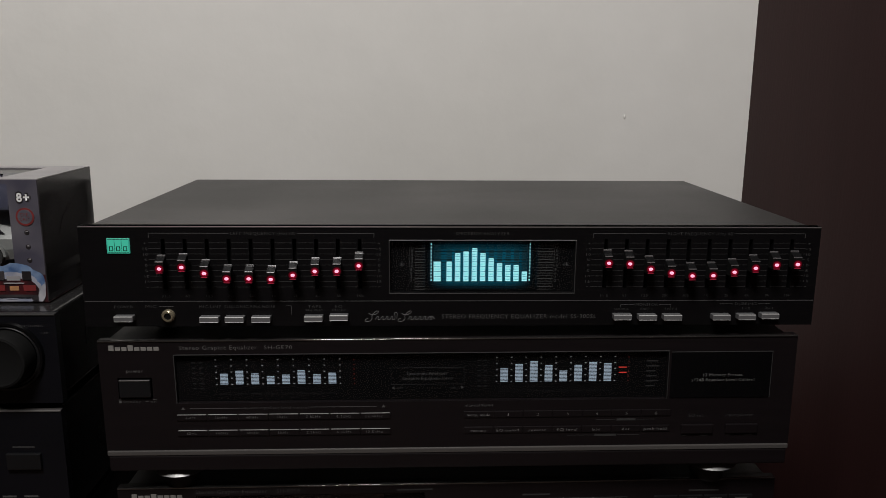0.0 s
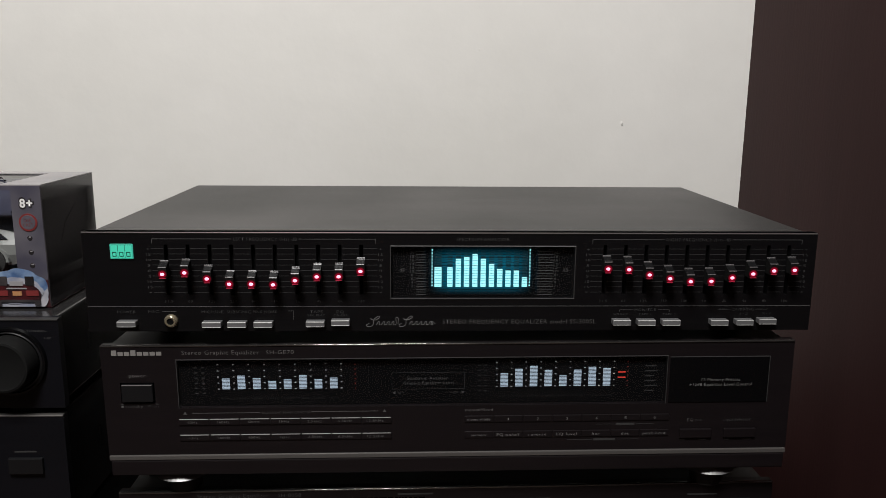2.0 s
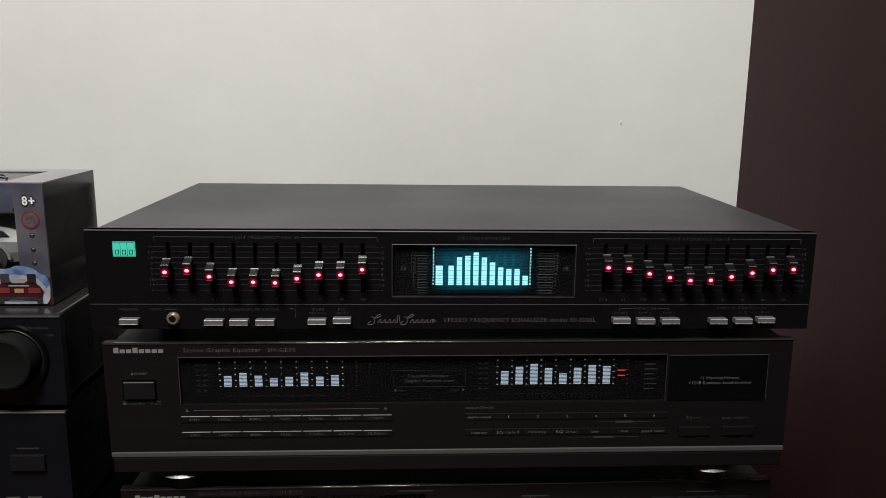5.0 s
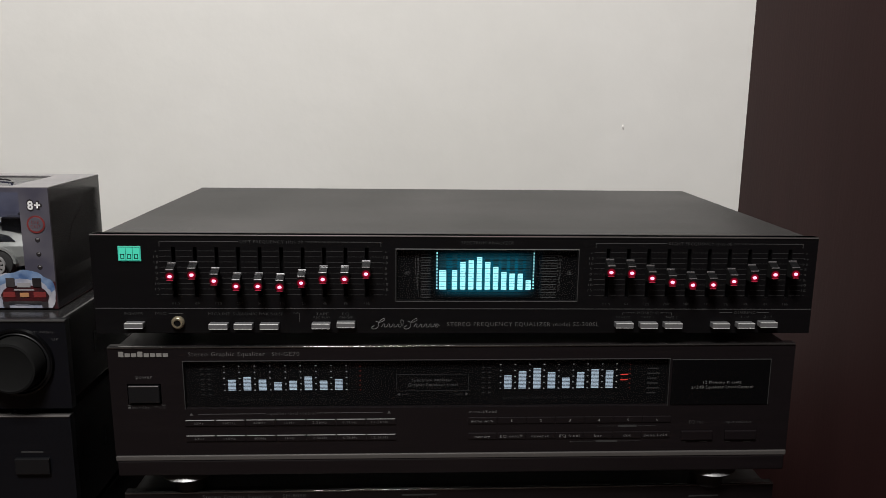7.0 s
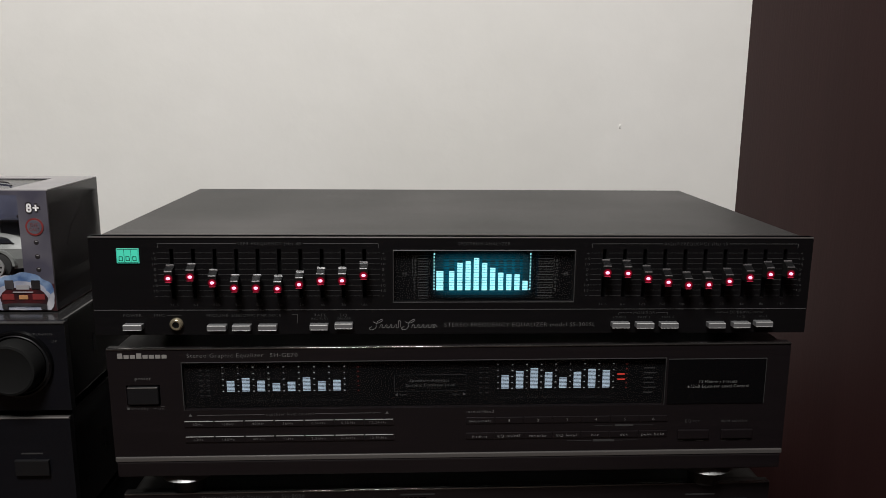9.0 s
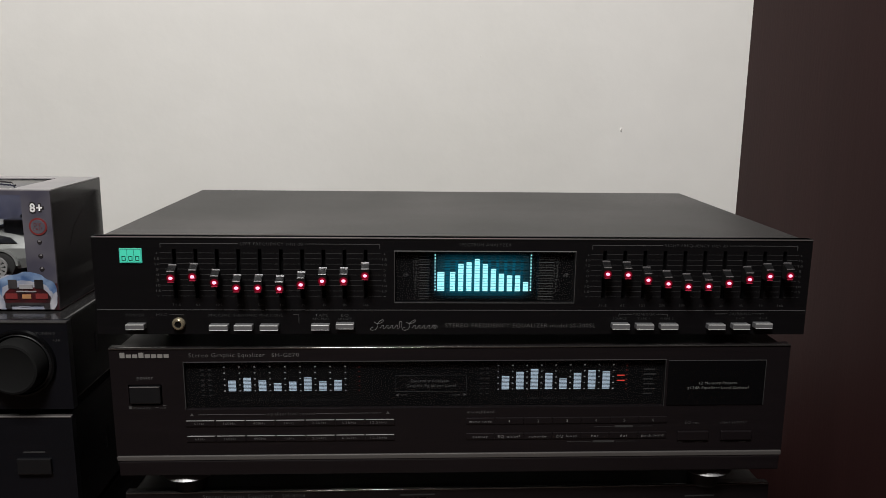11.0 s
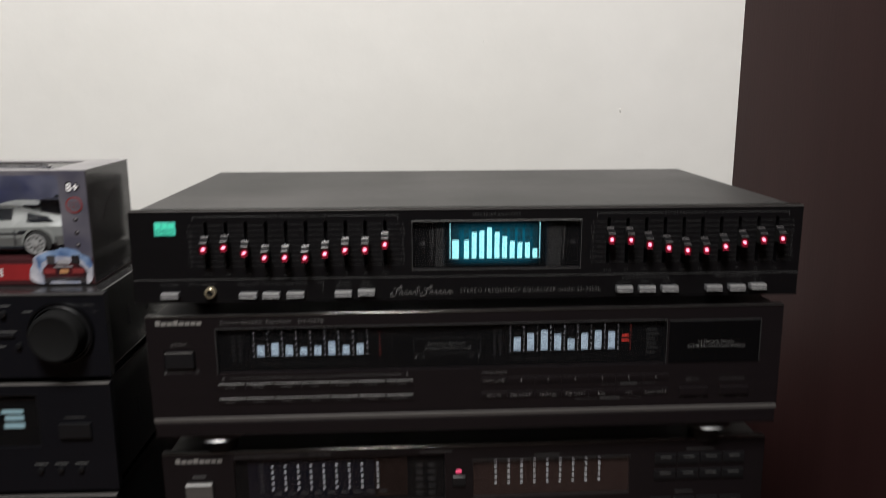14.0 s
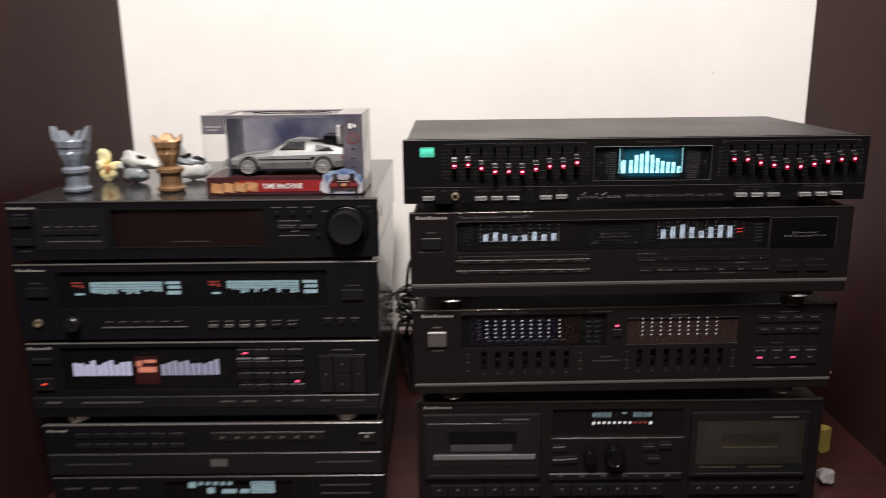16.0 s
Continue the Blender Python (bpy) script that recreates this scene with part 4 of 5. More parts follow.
for k in range(5):
    T.box("preset_key", 34 + k * 11.6, 43.6 + k * 11.6, -33, -28, 0.5, 1.8, KEYBLACK, 0.3)
    T.bars([(36 + k * 11.6, 42 + k * 11.6, -25.4, -24.5)], PRINT_DIM, 0.5, 0.6)
T.bars([(38, 92, -40.6, -39.6)], PRINT_DIM, 0.5, 0.6)
# brown backing paints the reflected room in the tuner's window
win = T.window(104, 255, -47, -8.5, DIM_BROWN, 2.4, label="dark unlit display window with painted brown reflection")
T.boxes("window_rim", [(103.4, 255.6, -8.5, -7.9), (103.4, 255.6, -47.6, -47.0), (103.4, 104, -47, -8.5), (255, 255.6, -47, -8.5)], 0, 0.5, KEYBLACK, win)
T.bars([(160, 200, -42.4, -41.4)], PRINT_FAINT, -2.4, -2.3, "window_print", win)
for k in range(3):
    T.disc("round_button", 269 + k * 16, -13.5, [(2.4, 0), (2.2, 2.2), (1.6, 2.4)], KEYBLACK, seg=16)
    T.bars([(263.5 + k * 16, 274 + k * 16, -8.4, -7.4)], PRINT_DIM)
for u0, u1, v in ((270, 292, -21.5), (270, 288, -26), (292, 308, -26), (270, 300, -36.5), (282, 290, -32)):
    T.bars([(u0, u1, v - 0.5, v + 0.5)], PRINT_DIM)
T.box("slim_button", 270, 287, -30.0, -27.6, 0, 1.2, KEYBLACK, 0.3)
T.box("slim_button", 290, 307, -30.0, -27.6, 0, 1.2, KEYBLACK, 0.3)
T.disc("round_button", 309, -36, [(2.2, 0), (2.0, 2.0), (1.4, 2.2)], KEYBLACK, seg=16)
T.disc("dial_ring", 338, -27.6, [(22.5, 0), (22.0, 2.4), (20.6, 2.6), (19.6, 0.8)], GLOSSBLACK, seg=48)
T.disc("dial_ring", 338, -27.6, [(20.4, 0), (20.2, 1.4), (19.0, 2.2), (18.0, 0.8)], KEYBLACK, label="satin ring round the knob", seg=48)
dial = T.disc("tuning_knob", 338, -27.6, [(17.6, 0.6), (17.2, 11), (16.2, 13), (14.8, 13.4), (13.5, 12.9)], KNOB, label="large satin black tuning knob", seg=48)
T.text("TUNING", 349, 361, -7.8, 1.5, PRINT_DIM)
T.text("UP", 360, 364, -12.5, 1.5, PRINT_DIM)
T.bars([(314, 320, -12.6, -11.6)], PRINT_DIM)
for u in (36, 333):
    T.foot(u, 11, 5.0, 0.026, FOOT_METAL)
    T.foot(u, 11, 5.0, 0.26, RUBBER)

for y in (0.050, 0.090):
    part("vent_slot", block(bmesh.new(), 0.3645, 0.3653, y, y + 0.0035, 0.022, 0.036), DEEP, T.root)
L = Unit("black equalizer with a wide teal-lit analyser display", -0.403, 0.020, 0.3770, 369, 80.5, 300, BLUEBLACK, holes=[(43, 318, -47, -8)], name="equalizer", cover=COVER_GLOSS)
L.box("edge_bevel", 0, 369, -1.2, 0.05, -4, 0.4, SATIN, 0.4)
L.logo(4, 33, -6.0, 3.4)
L.text("Stereo Graphic Equalizer", 74, 118, -4.2, 1.8, PRINT_FAINT)
L.box("power_button", 11, 34, -34, -24, -1, 2.4, KEYBLACK, 0.6, seg=2)
L.bars([(15, 28, -20, -19)], PRINT_FAINT)
win = L.window(43, 318, -47, -8, DEEP, 2.6, label="dark analyser display with teal-white columns")
L.boxes("window_rim", [(42.4, 318.6, -8, -7.5), (318, 318.6, -47, -8)], 0, 0.4, KEYBLACK, win)
random.seed(5)
for base in (75.5, 215):
    for k in range(16):
        top = 8 + random.random() * 5.5
        L.box("analyser_column", base + k * 4.6, base + 3.9 + k * 4.6, -19.5 - top, -19.5, -2.6, -2.45, TEALTEXT, parent=win)
    L.boxes("analyser_symbol", [(base + 77, base + 92, -22.5, -19.5), (base + 79, base + 92, -27.5, -24.0), (base + 78, base + 92, -33.5, -29.5)], -2.6, -2.45, TEALTEXT, win)
    L.boxes("red_symbol", [(base - 19, base - 8, -21, -19.6), (base - 18, base - 12, -24.5, -22.4), (base - 10, base - 7.5, -26, -22.4)], -2.6, -2.45, REDDIM, win)
    L.bars([(base - 1, base + 75, -22.6 - k * 2.6, -22.25 - k * 2.6) for k in range(4)], DEEP, -2.45, -2.4, "mesh_line", win)
    L.bars([(base - 16, base - 7, -33.5, -31.2)], TEALTEXT, -2.6, -2.45, "lit_mark", win)
L.disc("headphone_jack", 18.5, -62, [(4.4, 0), (4.2, 2.0), (2.6, 2.2), (2.4, 1.0)], GOLD, label="gilded jack socket")
L.disc("level_knob", 55, -63, [(8, 0), (7.6, 6), (6.6, 7), (5.4, 7)], KEYBLACK)
L.box("long_key", 84, 172, -68.2, -66.8, 0, 1.2, SATIN, 0.3)
L.bars([(88 + k * 14, 96 + k * 14, -62, -61) for k in range(6)], PRINT_DIM)
for k in range(6):
    u = 194 + k * 16.2
    L.box("small_key", u, u + 9.5, -68.5, -65, 0, 1.8, SATIN if k < 4 else KEYBLACK, 0.4)
    L.bars([(u, u + 10, -62.4, -61.4)], PRINT_DIM)
L.box("selector_button", 332, 354, -40, -29, -1, 2.4, KEYBLACK, 0.6, seg=2)
L.bars([(336, 350, -25.6, -24.6)], PRINT_FAINT)
for k in range(3):
    L.disc("round_button", 316 + k * 14, -64, [(2.2, 0), (2.0, 1.8), (1.4, 2.0)], KEYBLACK, seg=16)
    L.bars([(312 + k * 14, 321 + k * 14, -60.4, -59.2)], PRINT_DIM)
for u in (40, 330):
    L.foot(u, 10, 3.6, 0.03, RUBBER)
    L.foot(u, 10, 3.6, 0.26, RUBBER)

part("vent_slot", block(bmesh.new(), 0.3645, 0.3653, 0.060, 0.0635, 0.030, 0.046), DEEP, L.root)
VIOLET_DIM = glowing("dim_violet_segment", (0.40, 0.42, 0.55), 0.45)
S = Unit("black equalizer with violet-white analyser columns, red display and cross pad", -0.402, 0.020, 0.2925, 366, 83, 280, BLUEBLACK, holes=[(36, 221, -53, -5)], cover=COVER_GLOSS)
S.box("edge_bevel", 0, 366, -1.2, 0.05, -4, 0.5, SATIN, 0.4)
S.logo(2, 28, -5.5, 3.6, 4)
S.box("mode_button", 6, 26, -22, -16, 0, 1.8, KEYBLACK, 0.5)
S.box("power_button", 6, 26, -52, -38, 0, 2.2, KEYBLACK, 0.6)
S.box("power_lamp", 13.5, 17.5, -45.5, -43.4, 2.2, 2.6, REDTEXT, 0.2, label="small red lamp")
win = S.window(36, 221, -53, -5, DEEP, 2.6, label="display with white analyser columns and a red figure field")
random.seed(9)
for base, mat in ((46, WHITETEXT), (138, VIOLET_DIM)):
    for k in range(10):
        lift = 12 + random.random() * 6
        S.box("analyser_column", base + k * 6.2, base + 4.9 + k * 6.2, -37.5, -37.5 + lift, -2.6, -2.45, mat, parent=win)
S.box("red_field", 110.5, 135.5, -47, -16, -2.6, -2.5, glowing("red_field_glow", (0.035, 0.003, 0.003), 0.40), parent=win)
S.boxes("red_figure", [(112.5, 118, -27, -21), (120, 133, -23.5, -20), (114, 133, -34, -28)], -2.5, -2.35, glowing("pale_red_figure", (0.62, 0.22, 0.14), 0.7), win)
for r in range(4):
    for k in range(4):
        u = 219 + k * 17.6
        S.box("keypad_key", u, u + 16, -15.5 - r * 13, -8 - r * 13, 0, 1.6, KEYBLACK, 0.4)
        S.bars([(u + 3, u + 12, -18.2 - r * 13, -17.4 - r * 13)], PRINT_FAINT)
S.box("red_lamp", 225.5, 230.5, -13.2, -11.0, 1.6, 2.2, LAMP_RED, 0.2)
S.box("red_lamp", 278.5, 283.0, -45.0, -42.6, 1.6, 2.2, LAMP_RED, 0.2)
S.box("pale_key", 219, 234, -19.4, -17.6, 0, 1.4, STEEL, 0.2)
S.box("pale_key", 237, 252, -19.4, -17.6, 0, 1.4, STEEL, 0.2)
pad = S.box("cross_pad", 303, 353, -57, -15, 0, 0.6, GLOSSBLACK, 0.3)
for u0, u1, v0, v1 in ((304, 318, -56, -16), (338, 352, -56, -16), (319, 337, -35.5, -16), (319, 337, -56, -36.5)):
    S.box("pad_key", u0, u1, v0, v1, 0.6, 2.6, KEYBLACK, 0.6, pad, seg=2)
for u, v, way in ((311, -36, "left"), (345, -36, "right"), (328, -25, "up"), (328, -47, "down")):
    triangle(S, u, v, 1.6, way, PRINT_DIM, 2.75)
S.bars([(318, 340, -10.4, -9.4)], PRINT_DIM)
S.box("lower_band", 0.5, 365.5, -73, -60, 0, 1.0, KEYBLACK, 0.5, label="satin lower band")
S.bars([(14, 30, -67, -65), (52, 116, -67, -65.6), (198, 214, -67, -65.4), (222, 236, -67, -65.4), (256, 262, -67, -65.4), (274, 286, -67, -65.4), (304, 314, -67, -65.4), (320, 350, -67, -65.8)], PRINT_DIM, 1.0, 1.1)
S.box("plinth", 1, 365, -83, -73.5, -6, 0.2, BLUEBLACK, 0.6)
for u in (39, 329):
    S.foot(u, 14, 8.8, 0.018, PALE_GOLD, "pale silver-gold foot")
    S.foot(u, 14, 8.8, 0.24, PALE_GOLD, "pale silver-gold foot")

C = Unit("black disc player with small keys above a wide tray", -0.396, 0.020, 0.2000, 362, 60, 290, BLUEBLACK, "disc player", "disc_player")
C.box("edge_bevel", 0, 362, -1.2, 0.05, -4, 0.4, SATIN, 0.4)
C.logo(4, 26, -7, 3.2, 4)
for r in range(2):
    for k in range(6):
        C.box("number_key", 34 + k * 20, 50 + k * 20, -15 - r * 12, -9.5 - r * 12, 0, 1.6, KEYBLACK, 0.4)
        C.bars([(37 + k * 20, 47 + k * 20, -17.4 - r * 12, -16.8 - r * 12)], PRINT_FAINT)
C.box("key_strip", 178, 300, -20, -9.5, 0, 0.8, KEYBLACK, 0.3)
for k in range(7):
    C.bars([(188 + k * 16, 193 + k * 16, -17, -14.5)], PRINT_DIM, 0.8, 0.9)
C.bars([(180, 300, -10.6, -10.1)], PRINT_DIM, 0.8, 0.9)
C.box("eject_key", 336, 354, -22, -11, 0, 2.0, KEYBLACK, 0.5)
triangle(C, 345, -15, 3.0, "up", PRINT, 2.15)
C.box("disc_tray", 2, 360, -58, -33, 0, 2.2, KEYBLACK, 0.8, seg=2, label="disc tray front")
C.box("tray_line", 2, 360, -34.2, -33.4, 2.0, 2.5, SATIN, 0.2)
C.bars([(20, 90, -46, -44.6)], PRINT_FAINT, 2.2, 2.3)
C.bars([(176, 194, -49, -40)], PRINT_DIM, 2.2, 2.3)
C.bars([(290, 350, -45, -44.0)], PRINT_DIM, 2.2, 2.3)

B = Unit("black hi-fi unit with teal figures, on the wooden shelf", -0.394, 0.020, 0.1380, 360, 42, 290, BLUEBLACK, "hi-fi unit", "hifi_unit",
         holes=[(120, 260, -32, -6)])
B.box("edge_bevel", 0, 360, -1.0, 0.05, -4, 0.4, SATIN, 0.3)
win = B.window(120, 260, -32, -6, DEEP, 2.4)
B.boxes("lit_figure", [(146, 154, -15, -8), (157, 162, -12, -8), (165, 170, -12, -8), (173, 178, -12, -8), (181, 186, -12, -8), (189, 194, -12, -8),
                        (166, 174, -22, -15), (182, 198, -22, -17), (202, 212, -22, -17)], -2.4, -2.2, TEALTEXT, win)
B.boxes("lit_panel", [(214, 240, -22 + k * 3, -19.8 + k * 3) for k in range(5)], -2.4, -2.2, TEALTEXT, win)
B.bars([(12 + k * 30, 30 + k * 30, -14, -12.8) for k in range(3)] + [(290, 345, -12, -11), (290, 345, -22, -21)], PRINT_DIM)
for u in (40, 320):
    for y in (0.03, 0.25):
        B.foot(u, 11, 6.0, y, RUBBER)
        C.foot(u, 11, 2.0, y, RUBBER)


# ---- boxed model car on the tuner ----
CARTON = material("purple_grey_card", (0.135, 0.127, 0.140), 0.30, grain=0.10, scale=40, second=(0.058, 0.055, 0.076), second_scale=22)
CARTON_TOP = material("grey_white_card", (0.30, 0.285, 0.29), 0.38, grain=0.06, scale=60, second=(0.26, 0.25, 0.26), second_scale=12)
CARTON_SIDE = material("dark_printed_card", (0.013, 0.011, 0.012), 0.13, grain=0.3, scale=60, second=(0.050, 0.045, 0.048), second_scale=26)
CARD_RED = material("red_card", (0.26, 0.016, 0.018), 0.45, grain=0.1, scale=60, second=(0.18, 0.010, 0.011), second_scale=20)
CARD_DARK = material("dark_red_card", (0.045, 0.010, 0.012), 0.45, grain=0.1, scale=60)
SKY_CARD = material("stormy_sky_print", (0.030, 0.033, 0.070), 0.5, grain=0.25, scale=70, second=(0.17, 0.17, 0.20), second_scale=20)
ORANGE = material("orange_print", (0.38, 0.16, 0.065), 0.5, grain=0.25, scale=150, second=(0.42, 0.24, 0.11), second_scale=90)
WHITE_INK = material("white_ink", (0.75, 0.74, 0.74), 0.5, grain=0.03, scale=80)
RED_INK = material("red_ink", (0.17, 0.022, 0.022), 0.5, grain=0.2, scale=200)
STAINLESS = material("stainless_model_paint", (0.235, 0.243, 0.240), 0.46, metal=0.18, grain=0.06, scale=120, second=(0.195, 0.202, 0.195), second_scale=30)
CARGLASS = material("dark_car_glass", (0.012, 0.013, 0.016), 0.10)
TYRE = material("model_tyre", (0.02, 0.02, 0.02), 0.7, grain=0.1, scale=300)

PK = thing("toy_car_box", (-0.2080, 0.046, 0.4412), "window carton in purple grey and red around a model car", "box")
W, H, DP, T0 = 0.161, 0.0808, 0.080, 0.0007


def pk(name, x0, x1, y0, y1, z0, z1, mat, parent=PK, label="", bevel=0.0):
    return part(name, block(bmesh.new(), x0, x1, y0, y1, z0, z1, bevel), mat, parent, label)


pk("base", 0, W, 0, DP, 0, T0, CARD_DARK)
bm = bmesh.new()
for x0, x1, y0, y1 in ((0, W, 0, 0.005), (0, W, DP - 0.012, DP), (0, 0.022, 0.005, DP - 0.012), (W - 0.026, W, 0.005, DP - 0.012)):
    block(bm, x0, x1, y0, y1, H - T0, H)
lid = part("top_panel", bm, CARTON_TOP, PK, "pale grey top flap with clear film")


def film_sheet(name, corners):
    """A sheet of clear film between four corners."""
    bm = bmesh.new()
    bm.faces.new([bm.verts.new(c) for c in corners])
    ob = part(name, bm, BOXFILM, PK)
    ob.visible_shadow = False
    return ob


film_sheet("top_film", [(x, y, H - T0 * 1.4) for x, y in ((0.0205, 0.0035), (W - 0.0245, 0.0035), (W - 0.0245, DP - 0.0105), (0.0205, DP - 0.0105))])
pk("back_panel", 0.022, W - T0, DP - T0, DP, T0, H - T0, CARTON)
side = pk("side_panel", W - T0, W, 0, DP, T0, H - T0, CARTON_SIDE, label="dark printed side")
film_sheet("side_film", [(0.0004, y, z) for y, z in ((0.0003, T0), (DP - 0.0003, T0), (DP - 0.0003, H - T0), (0.0003, H - T0))])
pk("backdrop_card", 0.0242, W - 0.003, 0.070, 0.0706, 0.018, H - 0.004, SKY_CARD, label="stormy blue-grey sky print")
pk("inner_card", 0.0236, 0.0241, 0.0040, 0.0698, 0.0182, H - 0.004, SKY_CARD, label="printed sky on the inner left side")
pk("front_strip", W - 0.0195, W - T0, 0, T0, 0.018, H - T0, CARTON, label="purple-grey front strip")
corner = pk("header_corner", T0, 0.024, 0, T0, 0.0620, H - T0, CARTON, label="purple-grey printed corner")
pk("corner_print", 0.004, 0.020, -0.0003, 0, 0.0685, 0.0700, CARTON_TOP, corner)
pk("corner_print", 0.006, 0.017, -0.0003, 0, 0.0655, 0.0668, CARTON_TOP, corner)
pk("header_strip", 0.024, W - 0.0195, 0, T0, H - 0.0035, H - T0, CARTON)
tray = pk("tray", 0.001, W - 0.001, 0.002, 0.069, 0.0165, 0.0180, CARD_DARK)
band = pk("front_band", T0, W - T0, -0.0002, T0, T0, 0.0185, CARD_DARK, label="red lower band")
stripe = pk("red_stripe", 0.034, 0.128, -0.0005, -0.0002, 0.0035, 0.0150, CARD_RED, band)
letters("lettering", "TIME MACHINE", 0.058, 0.098, 0.0092, 0.0050, -0.0007, WHITE_INK, band, 0.0, 0.022)
bm = bmesh.new()
random.seed(3)
for k in range(4):
    x = 0.006 + k * 0.0115
    bm.faces.new([bm.verts.new((x + dx, -0.0008, z + k * 0.0004)) for dx, z in ((-0.001, 0.0030 + 0.0006 * k), (0.0118, 0.0020), (0.0126, 0.0112), (0.0005, 0.0130))])
part("title_mark", bm, ORANGE, band, "orange title mark")
MIST = material("white_mist_print", (0.40, 0.39, 0.42), 0.4, grain=0.2, scale=110, second=(0.22, 0.24, 0.32), second_scale=90)
BLUE_INK = material("deep_blue_print", (0.060, 0.110, 0.230), 0.4, grain=0.25, scale=150, second=(0.20, 0.28, 0.42), second_scale=110)
CAR_INK = material("dark_red_car_print", (0.055, 0.008, 0.010), 0.4, grain=0.25, scale=160, second=(0.015, 0.006, 0.008), second_scale=120)


def flat_print(name, outline, y, mat, parent, label=""):
    """A printed patch: one flat outline on the carton's front."""
    bm = bmesh.new()
    bm.faces.new([bm.verts.new((x, y, z)) for x, z in outline])
    return part(name, bm, mat, parent, label)


def cloud(cx, cz, rx, rz, bumps, size, turn=0.0):
    """An outline like the edge of a cloud, cut off at the carton's edges."""
    rows = []
    for k in range(40):
        a = 2 * math.pi * k / 40
        r = 1 + size * math.sin(bumps * a + turn) + size * 0.5 * math.sin((bumps * 2 + 1) * a + turn * 3)
        rows.append((min(0.1602, cx + rx * r * math.cos(a)), max(0.0008, cz + rz * r * math.sin(a))))
    return rows


flash = flat_print("flash_print", cloud(0.1390, 0.0100, 0.0225, 0.0160, 6, 0.05), -0.0010, MIST, band, "white and blue flash print")
flat_print("glow_print", cloud(0.1405, 0.0150, 0.0190, 0.0110, 5, 0.05, 1.0), -0.00115, BLUE_INK, flash)
flat_print("glow_print", cloud(0.1405, 0.0115, 0.0165, 0.0090, 7, 0.04, 2.0), -0.0013, MIST, flash)
flat_print("tail_print", [(0.1262, 0.0050), (0.1548, 0.0050), (0.1560, 0.0095), (0.1540, 0.0128), (0.1500, 0.0160), (0.1310, 0.0160), (0.1270, 0.0128), (0.1250, 0.0095)], -0.0015, CAR_INK, flash)
for x0, x1, z0, z1, m in ((0.1292, 0.1348, 0.0152, 0.0212, CARTON_SIDE), (0.1462, 0.1518, 0.0152, 0.0212, CARTON_SIDE), (0.1262, 0.1300, 0.0018, 0.0052, CARTON_SIDE),
                          (0.1512, 0.1550, 0.0018, 0.0052, CARTON_SIDE), (0.1300, 0.1512, 0.0040, 0.0056, CARTON_SIDE), (0.1362, 0.1448, 0.0150, 0.0180, CARTON_TOP), (0.1340, 0.1470, 0.0128, 0.0136, CARTON_TOP)):
    pk("tail_print", x0, x1, -0.0019, -0.0016, z0, z1, m, flash)
for x0, x1 in ((0.1268, 0.1346), (0.1464, 0.1542)):
    pk("tail_lamp_print", x0, x1, -0.0019, -0.0016, 0.0082, 0.0118, RED_INK, flash)
pk("plate_print", 0.1376, 0.1434, -0.0019, -0.0016, 0.0084, 0.0112, ORANGE, flash)
letters("lettering", "8+", 0.1462, 0.1560, 0.0690, 0.0064, -0.00025, CARTON_SIDE, PK, 0.0, 0.075)
letters("lettering", "8+", 0.1470, 0.1552, 0.0690, 0.0054, -0.0006, WHITE_INK, PK, 0.0, 0.03)
seal = lathe(bmesh.new(), (0.1512, 0, 0.0565), [(0.0058, 0.0), (0.0058, 0.0004)], "y", 20)
seal = part("round_seal", seal, RED_INK, PK, "faded red round seal")
part("seal_field", lathe(bmesh.new(), (0.1512, 0, 0.0565), [(0.0047, 0.0004), (0.0046, 0.0005), (0.0001, 0.00052)], "y", 20), CARTON, seal)
letters("lettering", "DIE", 0.1488, 0.1536, 0.0580, 0.0022, -0.0008, RED_INK, seal)
letters("lettering", "CAST", 0.1480, 0.1544, 0.0551, 0.0022, -0.0008, RED_INK, seal)
for z in (0.0462, 0.0368, 0.0280):
    rivet = part("rivet_print", lathe(bmesh.new(), (0.1512, 0, z), [(0.0017, 0), (0.0014, 0.0003)], "y", 14), CARTON_SIDE, PK)
    part("rivet_shine", block(bmesh.new(), 0.1508, 0.1522, -0.0006, -0.0003, z + 0.0005, z + 0.0011), CARTON_TOP, rivet)
film_sheet("window_film", [(x, 0.0013, z) for x, z in ((0.0008, 0.0185), (W - 0.018, 0.0185), (W - 0.018, H - 0.003), (0.0008, H - 0.003))])
bm = bmesh.new()
bm.faces.new([bm.verts.new((W + 0.0002, y, z)) for y, z in ((0.022, 0.040), (0.058, 0.046), (0.062, 0.056), (0.050, 0.064), (0.030, 0.052))])
part("side_print", bm, material("dim_grey_print", (0.040, 0.036, 0.038), 0.13, grain=0.3, scale=90), side, "dim grey car print")
cu = bpy.data.curves.new("hanger", "CURVE")
cu.dimensions, cu.bevel_depth = "3D", 0.0006
sp = cu.splines.new("BEZIER")
pts = [(0.045, 0.030, H), (0.060, 0.044, H), (0.090, 0.046, H), (0.115, 0.040, H), (0.128, 0.022, H)]
sp.bezier_points.add(4)
for q, c in zip(sp.bezier_points, pts):
    q.co = c
    q.handle_left_type = q.handle_right_type = "AUTO"
tmp = bpy.data.objects.new("slot_cut", cu)
me = bpy.data.meshes.new_from_object(tmp)
bpy.data.objects.remove(tmp)
me.materials.append(CARTON_SIDE)
new("slot_cut", me).parent = lid

# ---- the silver wedge-shaped model car inside the carton ----
CAR = thing("model_car", (-0.1895, 0.082, 0.4595), "silver wedge-shaped diecast sports car inside a window carton", "toy car")
bm = bmesh.new()
